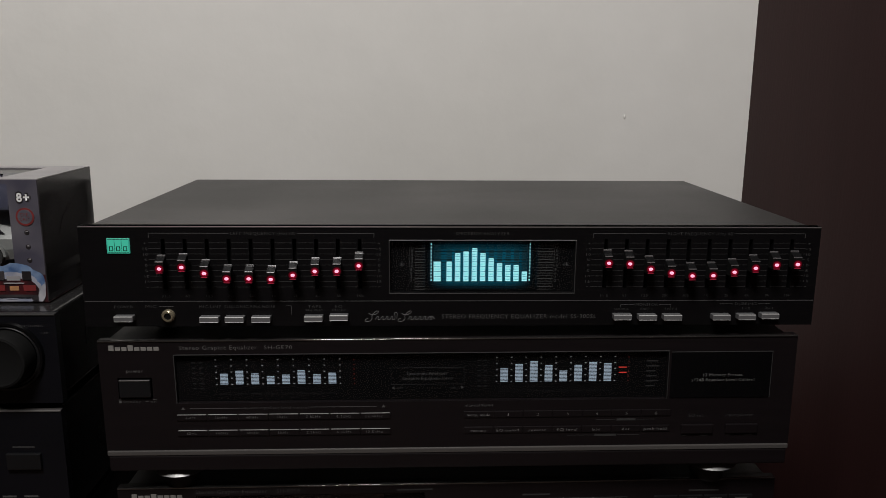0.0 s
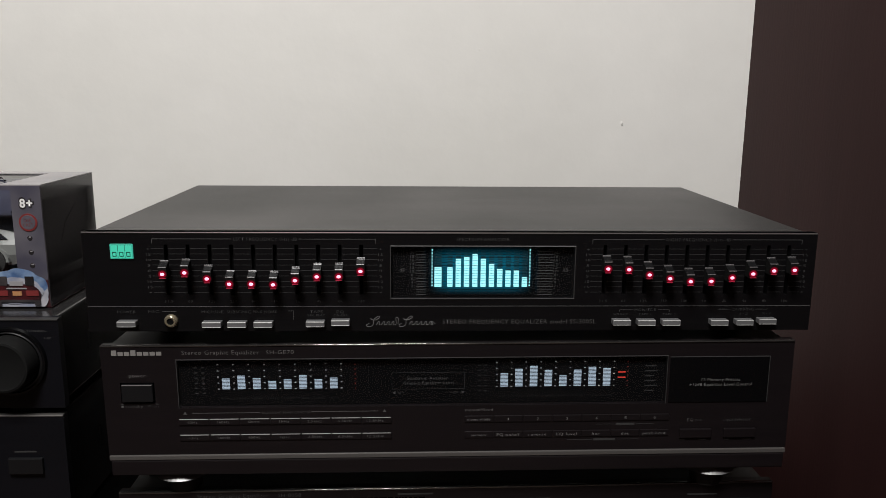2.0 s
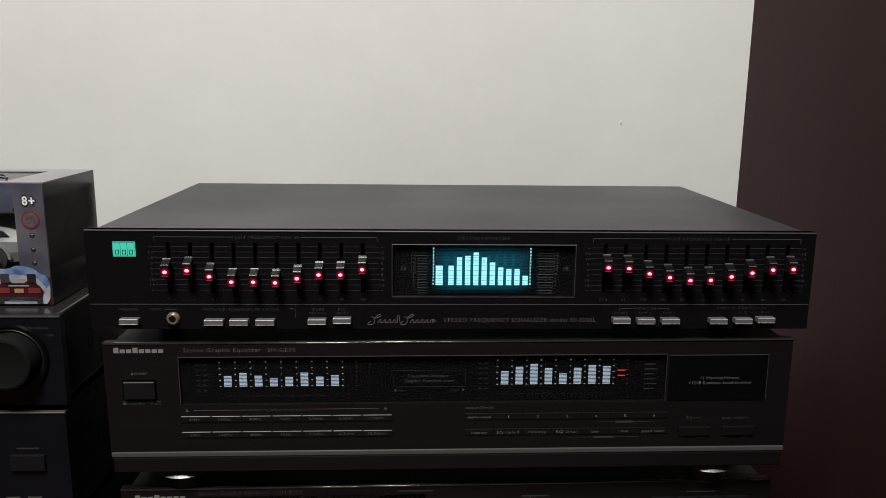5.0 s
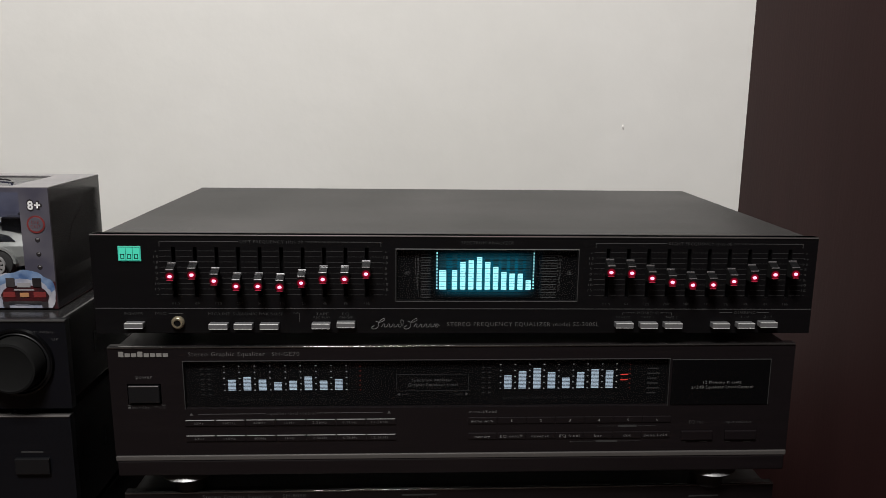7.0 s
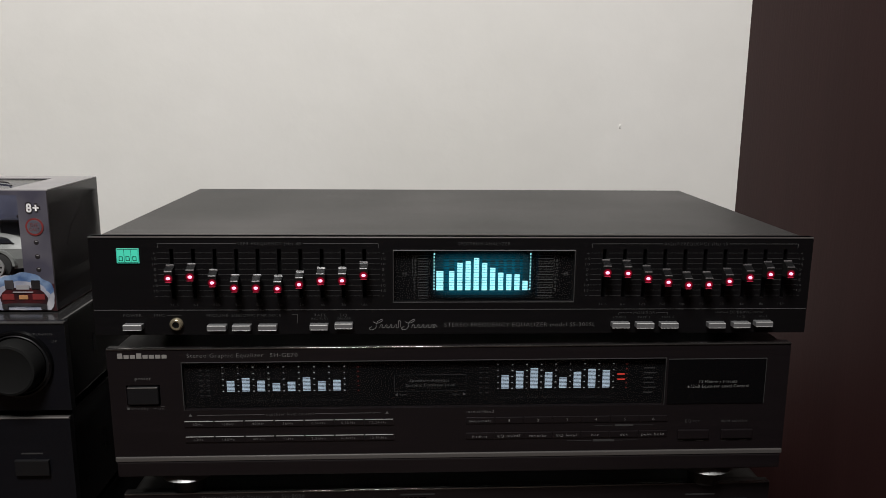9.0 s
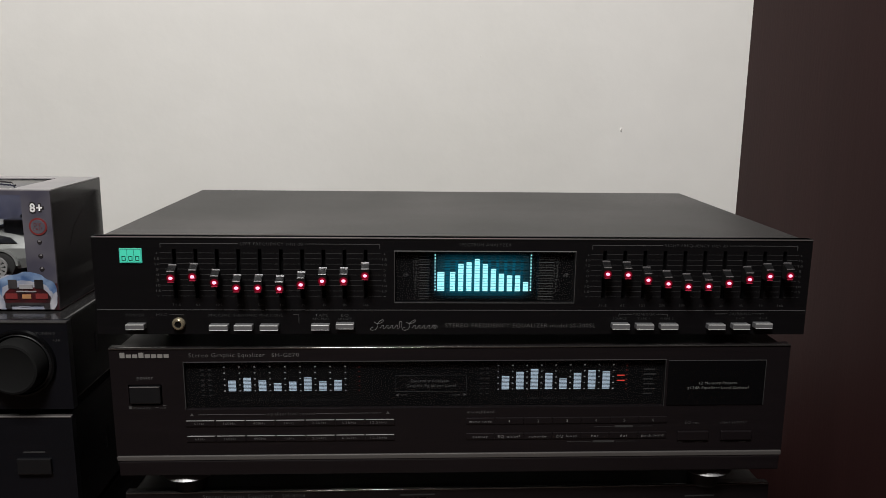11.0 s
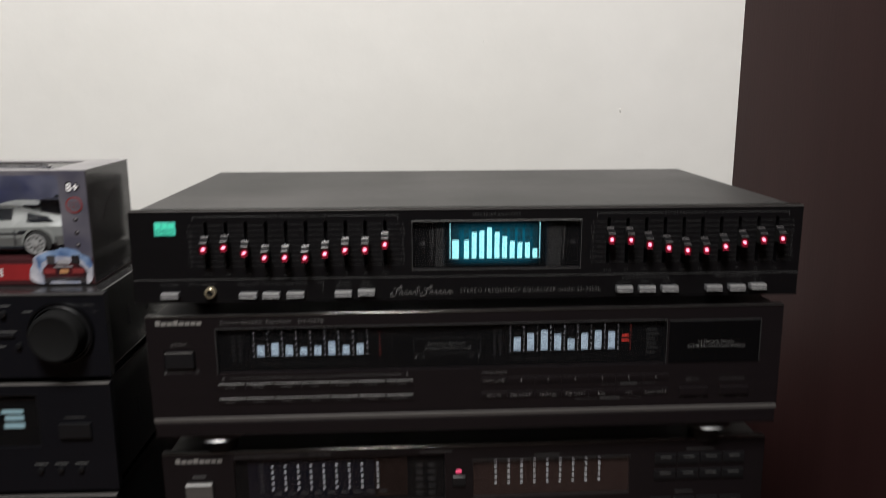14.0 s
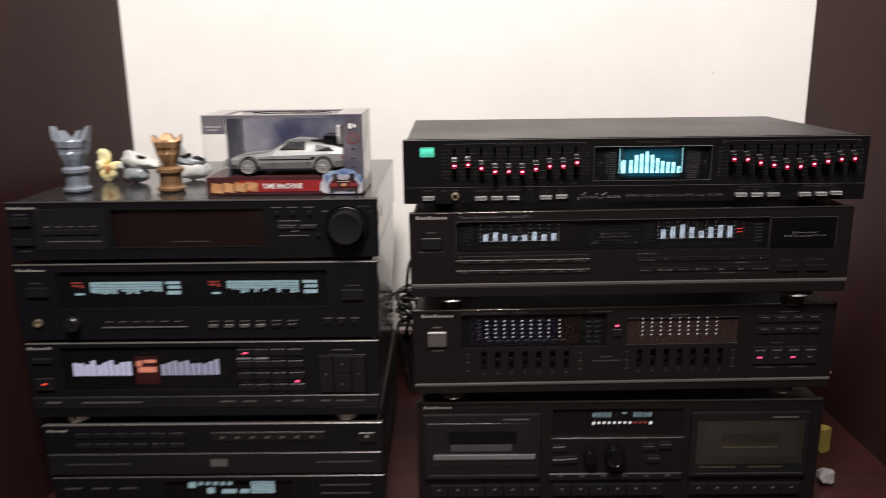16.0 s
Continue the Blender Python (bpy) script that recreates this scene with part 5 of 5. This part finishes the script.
# stations along the car: place, underside, waist, deck or roof, half width low, half width high
rows = ((-0.003, 0.0100, 0.0135, 0.0150, 0.0185, 0.0165), (0.005, 0.0070, 0.0155, 0.0172, 0.0225, 0.0200), (0.020, 0.0060, 0.0175, 0.0195, 0.0235, 0.0205),
        (0.038, 0.0058, 0.0188, 0.0212, 0.0240, 0.0205), (0.046, 0.0058, 0.0196, 0.0240, 0.0240, 0.0190), (0.060, 0.0058, 0.0200, 0.0328, 0.0240, 0.0155),
        (0.069, 0.0058, 0.0202, 0.0352, 0.0240, 0.0150), (0.082, 0.0058, 0.0205, 0.0350, 0.0240, 0.0150), (0.094, 0.0060, 0.0208, 0.0322, 0.0240, 0.0160),
        (0.108, 0.0065, 0.0212, 0.0296, 0.0240, 0.0175), (0.119, 0.0080, 0.0210, 0.0268, 0.0230, 0.0190), (0.124, 0.0100, 0.0200, 0.0222, 0.0215, 0.0195))
loops = []
for x, zb, zw, zr, wl, wh in rows:
    loops.append([bm.verts.new((x, y, z)) for y, z in ((-wl * 0.9, zb), (-wl, (zb + zw) / 2), (-wl, zw), (-wh, zr), (0, zr + 0.0006), (wh, zr), (wl, zw), (wl, (zb + zw) / 2), (wl * 0.9, zb))])
for a, b in zip(loops, loops[1:]):
    for i in range(9):
        j = (i + 1) % 9
        bm.faces.new((a[i], a[j], b[j], b[i]))
bm.faces.new(loops[0])
bm.faces.new(list(reversed(loops[-1])))
bmesh.ops.recalc_face_normals(bm, faces=bm.faces)
body = part("body", bm, STAINLESS, CAR, "brushed silver car body")


def car_quad(name, corners, mat, out=0.0024):
    bm = bmesh.new()
    a = [bm.verts.new(c) for c in corners]
    b = [bm.verts.new((c[0], c[1] - out, c[2] + out * 0.3)) for c in corners]
    bm.faces.new(b)
    for i in range(len(a)):
        j = (i + 1) % len(a)
        bm.faces.new((a[i], a[j], b[j], b[i]))
    bmesh.ops.recalc_face_normals(bm, faces=bm.faces)
    return part(name, bm, mat, CAR)


car_quad("side_window", [(0.0555, -0.0192, 0.0256), (0.0815, -0.0192, 0.0256), (0.0815, -0.0152, 0.0328), (0.0655, -0.0152, 0.0328)], CARGLASS)
car_quad("rear_quarter_window", [(0.0925, -0.0202, 0.0240), (0.1110, -0.0202, 0.0240), (0.1060, -0.0178, 0.0272), (0.0925, -0.0166, 0.0298)], CARGLASS)
part("side_trim", block(bmesh.new(), 0.034, 0.090, -0.02465, -0.0238, 0.0160, 0.0167, 0.0002), CARGLASS, CAR)
part("windscreen", block(bmesh.new(), 0.0470, 0.0478, -0.014, 0.014, 0.0220, 0.0240), CARGLASS, CAR)
part("sill", block(bmesh.new(), 0.024, 0.090, -0.0236, 0.0236, 0.0045, 0.0068, 0.0006), CARGLASS, CAR)
part("front_bumper", block(bmesh.new(), -0.0042, 0.001, -0.0200, 0.0200, 0.0090, 0.0130, 0.0008), STAINLESS, CAR)
part("rear_bumper", block(bmesh.new(), 0.120, 0.1255, -0.0215, 0.0215, 0.0090, 0.0150, 0.0010), CARGLASS, CAR)
ALLOY = material("bright_alloy_rim", (0.40, 0.40, 0.40), 0.3, metal=0.4, grain=0.06, scale=200)


def spoked_rim(x, y, z):
    """Outer ring, ten spokes and a hub, facing the front."""
    bm = bmesh.new()
    prev = first = None
    for i in range(29):
        c, d = math.cos(2 * math.pi * i / 28), math.sin(2 * math.pi * i / 28)
        row = [bm.verts.new((x + r * c, y - h, z + r * d)) for r, h in ((0.0070, -0.0004), (0.0069, 0.0008), (0.0058, 0.0008), (0.0054, -0.0004))] if i < 28 else first
        if prev:
            for k in range(3):
                bm.faces.new((prev[k], row[k], row[k + 1], prev[k + 1]))
        first = first or row
        prev = row
    for i in range(10):
        m = Matrix.Translation((x, y, z)) @ Matrix.Rotation(2 * math.pi * i / 10, 4, "Y") @ Matrix.Translation((0, 0, 0.0038)) @ Matrix.Diagonal((0.0016, 0.0010, 0.0042, 1))
        bmesh.ops.create_cube(bm, size=1, matrix=m)
    lathe(bm, (x, y, z), [(0.0024, -0.0004), (0.0023, 0.0010), (0.0012, 0.0013)], "y", 16)
    bmesh.ops.recalc_face_normals(bm, faces=bm.faces)
    return bm


for x in (0.0240, 0.1005):
    for s in (-1, 1):
        y = s * 0.0205
        t = lathe(bmesh.new(), (x, y + 0.0042, 0.0095), [(0.0074, 0), (0.0092, 0.0006), (0.0095, 0.0012), (0.0095, 0.0072), (0.0089, 0.0084), (0.0072, 0.0088)], "y", 28)
        tyre = part("wheel", t, TYRE, CAR, "black tyre with bright rim", smooth=True)
        if s < 0:
            part("rim", spoked_rim(x, y - 0.0092, 0.0095), ALLOY, tyre, "bright spoked rim")
            arch = bmesh.new()
            pts_o, pts_i = [], []
            for k in range(13):
                a = math.pi * k / 12
                pts_o.append((x + 0.0118 * math.cos(a), 0.0095 + 0.0114 * math.sin(a)))
                pts_i.append((x + 0.0101 * math.cos(a), 0.0095 + 0.0099 * math.sin(a)))
            va = [[arch.verts.new((px, yy, pz)) for px, pz in row] for row in (pts_o, pts_i) for yy in (-0.0255, -0.0225)]
            for r0, r1 in ((0, 2), (0, 1), (2, 3)):
                for k in range(12):
                    arch.faces.new((va[r0][k], va[r0][k + 1], va[r1][k + 1], va[r1][k]))
            part("wheel_arch", arch, STAINLESS, CAR)
for k in range(5):
    part("engine_louvre", block(bmesh.new(), 0.090 + k * 0.0058, 0.0935 + k * 0.0058, -0.011, 0.011, 0.0318 - k * 0.0016, 0.0335 - k * 0.0016, 0.0004), CARGLASS, CAR)
part("rear_vent", block(bmesh.new(), 0.100, 0.114, -0.017, -0.006, 0.0290, 0.0395, 0.001), CARGLASS, CAR)
part("rear_vent", block(bmesh.new(), 0.100, 0.114, 0.006, 0.017, 0.0290, 0.0395, 0.001), CARGLASS, CAR)
part("reactor_cylinder", lathe(bmesh.new(), (0.1165, -0.006, 0.0300), [(0.0046, 0), (0.0046, 0.008), (0.0040, 0.0085), (0.0040, 0.0180), (0.0032, 0.0190)], "z", 18), WHITE_INK, CAR, smooth=True)
part("cable_bundle", block(bmesh.new(), 0.086, 0.104, -0.0135, -0.0105, 0.0325, 0.0350, 0.0008), CARGLASS, CAR)
for x in (0.0485, 0.0835):
    part("door_gap", block(bmesh.new(), x, x + 0.0005, -0.0246, -0.0238, 0.0075, 0.0190), CARGLASS, CAR)
part("rear_side_vent", block(bmesh.new(), 0.087, 0.094, -0.0246, -0.0238, 0.0165, 0.0185, 0.0002), CARGLASS, CAR)
part("tail_lamp", block(bmesh.new(), 0.1190, 0.1246, -0.0232, -0.0212, 0.0160, 0.0195, 0.0003), RED_INK, CAR)
part("plinth_support", block(bmesh.new(), 0.045, 0.080, -0.012, 0.012, 0.0, 0.006), CARD_DARK, CAR)


# ---- small cast statuettes and toys on the tuner ----
def crowned_bust(name, at, mat, label, s, base, head, points):
    """A broad wedge-shaped helmet head with corner points on a turned foot, one plain mesh."""
    bm = bmesh.new()
    lathe(bm, (0, 0, 0), [(0.0160, 0), (0.0172, 0.0016), (0.0172, 0.0036), (0.0142, 0.0050), (0.0136, 0.0070), (0.0136, 0.0165), (0.0150, 0.0180),
                          (0.0168, 0.0190), (0.0168, 0.0222), (0.0130, 0.0240), (0.0080, 0.0250)], "z", 28)
    bmesh.ops.scale(bm, vec=(base, base, 1.08), verts=bm.verts)
    foot_verts = set(bm.verts)
    rings = []
    for z, w, d, nose in ((0.0240, 0.0062, 0.0062, 0.0), (0.0275, 0.0088, 0.0085, 0.001), (0.0330, 0.0112, 0.0100, 0.0022), (0.0390, 0.0144, 0.0108, 0.0022), (0.0415, 0.0150, 0.0102, 0.0010),
                          (0.0440, 0.0156, 0.0102, 0.0006), (0.0462, 0.0162, 0.0114, 0.0012), (0.0520, 0.0176, 0.0112, 0.0014), (0.0540, 0.0174, 0.0100, 0.0)):
        rings.append([bm.verts.new((sx * w, sy * d - (nose if sx == 0 and sy < 0 else 0), z))
                      for sx, sy in ((-1, -0.35), (-0.78, -0.85), (-0.3, -0.92), (0, -1), (0.3, -0.92), (0.78, -0.85), (1, -0.35), (1, 0.5), (0.5, 1), (-0.5, 1), (-1, 0.5))])
    n = len(rings[0])
    for a, b in zip(rings, rings[1:]):
        for i in range(n):
            bm.faces.new((a[i], a[(i + 1) % n], b[(i + 1) % n], b[i]))
    bm.faces.new(rings[-1])
    bm.faces.new(list(reversed(rings[0])))
    for x, lean, half, top in points:
        v0 = [bm.verts.new((x + dx, dy, 0.0530)) for dx, dy in ((-half, -0.0085), (half, -0.0085), (half, 0.006), (-half, 0.006))]
        v1 = [bm.verts.new((x + lean + dx, dy, top)) for dx, dy in ((-half * 0.35, -0.0040), (half * 0.35, -0.0040), (half * 0.35, 0.003), (-half * 0.35, 0.003))]
        for i in range(4):
            bm.faces.new((v0[i], v0[(i + 1) % 4], v1[(i + 1) % 4], v1[i]))
        bm.faces.new(v1)
    bmesh.ops.scale(bm, vec=(head, 1, 1), verts=[v for v in bm.verts if v not in foot_verts])
    bmesh.ops.recalc_face_normals(bm, faces=bm.faces)
    bmesh.ops.scale(bm, vec=(s, s, s), verts=bm.verts)
    ob = part(name, bm, mat)
    ob.location = at
    return tagged(ob, label, "statuette", "cast statuettes")


silver = crowned_bust("statuette", (-0.3555, 0.082, 0.4412), SILVER, "silver-grey cast bust with a forked crown", 1.03, 0.80, 0.92,
                      ((-0.0142, -0.0058, 0.0034, 0.0670), (0.0142, 0.0058, 0.0034, 0.0670), (-0.0060, -0.0040, 0.0038, 0.0625), (0.0060, 0.0040, 0.0038, 0.0625)))
golden = crowned_bust("statuette", (-0.2550, 0.080, 0.4412), GOLDCAST, "antique gold cast bust with a low crest", 1.0, 0.84, 0.80,
                      ((-0.0142, -0.0032, 0.0034, 0.0590), (0.0142, 0.0032, 0.0034, 0.0590), (0.0, 0.0, 0.0115, 0.0605)))
golden.rotation_euler[2] = 0.12

TOY_YELLOW = material("pale_yellow_toy_plastic", (0.66, 0.56, 0.20), 0.45, grain=0.10, scale=150, second=(0.70, 0.66, 0.46), second_scale=70)
TOY_WHITE = material("off_white_toy_plastic", (0.50, 0.51, 0.47), 0.4, grain=0.06, scale=150, second=(0.40, 0.42, 0.42), second_scale=60)
TOY_GREY = material("grey_toy_plastic", (0.21, 0.235, 0.245), 0.4, grain=0.1, scale=150)


def lump(bm, at, size, spin=0.0, tilt=0.0, rough=0.0):
    """A rounded moulded piece, slightly uneven."""
    m = Matrix.Translation(at) @ pose(0, 0, 0, 0, tilt, spin) @ Matrix.Diagonal((*size, 1))
    made = bmesh.ops.create_icosphere(bm, subdivisions=3, radius=1, matrix=m)["verts"]
    for v in made:
        v.co += noise.noise_vector(v.co * 160) * rough
    return bm


def moulded_toy(name, at, spin, rows, label):
    """A small toy of rounded moulded pieces: kind, colour, centre, half sizes, tilt."""
    root = thing(name, at, label, "toy", "small toys")
    root.rotation_euler[2] = spin
    for n, m, c, h, tilt in rows:
        part(n, lump(bmesh.new(), c, h, 0, tilt, 0.0022), m, root, smooth=True)
    return root


moulded_toy("toy_flower", (-0.350, 0.150, 0.4412), 0.3, (
    ("petal", TOY_YELLOW, (-0.001, 0.000, 0.0105), (0.0085, 0.0050, 0.0100), 12), ("petal", TOY_YELLOW, (0.0060, -0.001, 0.0170), (0.0075, 0.0040, 0.0060), -20),
    ("petal", TOY_YELLOW, (-0.0040, 0.002, 0.0285), (0.0062, 0.0034, 0.0098), -10), ("petal", TOY_YELLOW, (-0.0075, -0.001, 0.0195), (0.0048, 0.0040, 0.0072), 25),
    ("flower_eye", ORANGE, (-0.0010, -0.0050, 0.0150), (0.0036, 0.0020, 0.0048), 10)), "pale yellow plastic toy flower lying tilted")
moulded_toy("toy_creature", (-0.313, 0.142, 0.4412), -0.15, (
    ("body", TOY_WHITE, (-0.001, 0.0, 0.0235), (0.0190, 0.0105, 0.0088), 8), ("hump", TOY_WHITE, (-0.0085, 0.0, 0.0295), (0.0085, 0.0080, 0.0072), 0),
    ("snout", TOY_WHITE, (0.0150, -0.002, 0.0215), (0.0120, 0.0080, 0.0065), 14), ("hull", TOY_GREY, (-0.002, -0.001, 0.0090), (0.0150, 0.0110, 0.0092), 0),
    ("dark_eye", CARGLASS, (0.0075, -0.0070, 0.0302), (0.0058, 0.0030, 0.0017), 8), ("tail", TOY_WHITE, (-0.0190, 0.002, 0.0170), (0.0060, 0.0050, 0.0055), 0)),
    "off-white rounded plastic toy creature on a grey foot")
moulded_toy("toy_creature", (-0.256, 0.158, 0.4412), 0.15, (
    ("body", TOY_WHITE, (0.0, 0.0, 0.0110), (0.0200, 0.0100, 0.0112), 0), ("back", TOY_GREY, (-0.0010, -0.001, 0.0205), (0.0165, 0.0090, 0.0060), 0),
    ("dark_fin", CARGLASS, (-0.0060, -0.006, 0.0275), (0.0062, 0.0022, 0.0028), -10), ("dark_fin", CARGLASS, (0.0080, -0.006, 0.0245), (0.0070, 0.0022, 0.0024), 6),
    ("neck", TOY_WHITE, (-0.0110, 0.002, 0.0330), (0.0050, 0.0045, 0.0105), -8)), "pale grey plastic toy creature with dark fins")

# ---- cables in the gap between the stacks ----
CABLE = material("black_cable", (0.012, 0.012, 0.012), 0.28, grain=0.1, scale=200)
CABLE_GREY = material("grey_cable", (0.10, 0.095, 0.09), 0.5, grain=0.1, scale=200)


def cable(points, r, mat, label):
    cu = bpy.data.curves.new("cable", "CURVE")
    cu.dimensions, cu.bevel_depth, cu.bevel_resolution, cu.resolution_u = "3D", r, 2, 8
    sp = cu.splines.new("BEZIER")
    sp.bezier_points.add(len(points) - 1)
    for q, c in zip(sp.bezier_points, points):
        q.co = c
        q.handle_left_type = q.handle_right_type = "AUTO"
    tmp = bpy.data.objects.new("cable", cu)
    me = bpy.data.meshes.new_from_object(tmp)
    bpy.data.objects.remove(tmp)
    me.materials.append(mat)
    me.shade_smooth()
    return tagged(new("cable", me), label, "cable", "loose cables")


cable([(0.05, 0.30, 0.30), (-0.005, 0.33, 0.305), (-0.022, 0.34, 0.26), (-0.012, 0.345, 0.20), (-0.016, 0.36, 0.0925)], 0.0024, CABLE, "black signal cable hanging behind the stacks")
cable([(0.05, 0.31, 0.28), (-0.010, 0.335, 0.290), (-0.004, 0.35, 0.235), (-0.026, 0.35, 0.18), (-0.020, 0.33, 0.0925)], 0.0022, CABLE, "black signal cable hanging behind the stacks")
cable([(0.06, 0.31, 0.26), (0.000, 0.345, 0.27), (-0.020, 0.355, 0.225), (-0.004, 0.36, 0.16), (-0.010, 0.34, 0.0920)], 0.0018, CABLE_GREY, "thin grey cable hanging behind the stacks")
cable([(-0.06, 0.31, 0.24), (-0.022, 0.34, 0.245), (-0.008, 0.35, 0.21), (-0.022, 0.36, 0.15), (-0.012, 0.365, 0.0925)], 0.0024, CABLE, "black signal cable hanging behind the stacks")

for k in range(3):
    loop = [(0.03, 0.31, 0.262 - 0.012 * k)]
    for i in range(13):
        a = i * 1.35 + k * 2.0
        loop.append((-0.026 + (0.011 - 0.002 * k) * math.cos(a), 0.325 + 0.012 * math.sin(a) + 0.008 * k, 0.250 - 0.0042 * i - 0.004 * k + 0.006 * math.sin(a * 0.7 + k)))
    loop += [(-0.020, 0.335 + 0.01 * k, 0.150), (-0.014, 0.33 + 0.01 * k, 0.0935)]
    cable(loop, 0.0024, CABLE, "tangled black cable between the stacks")

# ---- odds and ends on the shelf beside the cassette deck ----
PAPER = material("pale_pink_paper", (0.55, 0.47, 0.48), 0.6, grain=0.04, scale=60)
YELLOW_CARD = material("yellow_card", (0.28, 0.22, 0.06), 0.5, grain=0.1, scale=80, second=(0.32, 0.25, 0.04), second_scale=30)
bm = bmesh.new()
n = 8
grid = [[bm.verts.new((-0.03 + 0.068 * i / n, 0.045 * j / 3 + 0.006 * (i / n), 0.0004 + 0.009 * math.sin(i / n * 2.2) * (0.5 + 0.5 * j / 3))) for j in range(4)] for i in range(n + 1)]
for i in range(n):
    for j in range(3):
        bm.faces.new((grid[i][j], grid[i + 1][j], grid[i + 1][j + 1], grid[i][j + 1]))
bmesh.ops.solidify(bm, geom=bm.faces[:], thickness=0.0004)
leaf = part("leaflet", bm, PAPER)
leaf.location = (0.428, 0.070, 0.2228)
tagged(leaf, "curled pale pink leaflet on the cassette deck", "leaflet")
YB = thing("small_box", (0.502, 0.155, SHELF_Z), "small yellow carton on the red-brown shelf", "box")
YB.rotation_euler[2] = 0.5
part("carton", block(bmesh.new(), -0.007, 0.007, -0.010, 0.010, 0, 0.031, 0.0006), YELLOW_CARD, YB)
part("flap", block(bmesh.new(), -0.0066, 0.0066, -0.0096, 0.0, 0.0312, 0.0320, 0.0002), YELLOW_CARD, YB)
bm = bmesh.new()
bmesh.ops.create_icosphere(bm, subdivisions=2, radius=0.010)
for v in bm.verts:
    v.co += noise.noise_vector(v.co * 90) * 0.006
    v.co.z = max(-0.008, v.co.z)
tissue = part("crumpled_paper", bm, material("greyed_white_paper", (0.20, 0.19, 0.19), 0.7, grain=0.1, scale=120))
tissue.location = (0.472, 0.075, SHELF_Z + 0.008)
tagged(tissue, "crumpled piece of white paper on the shelf", "paper")
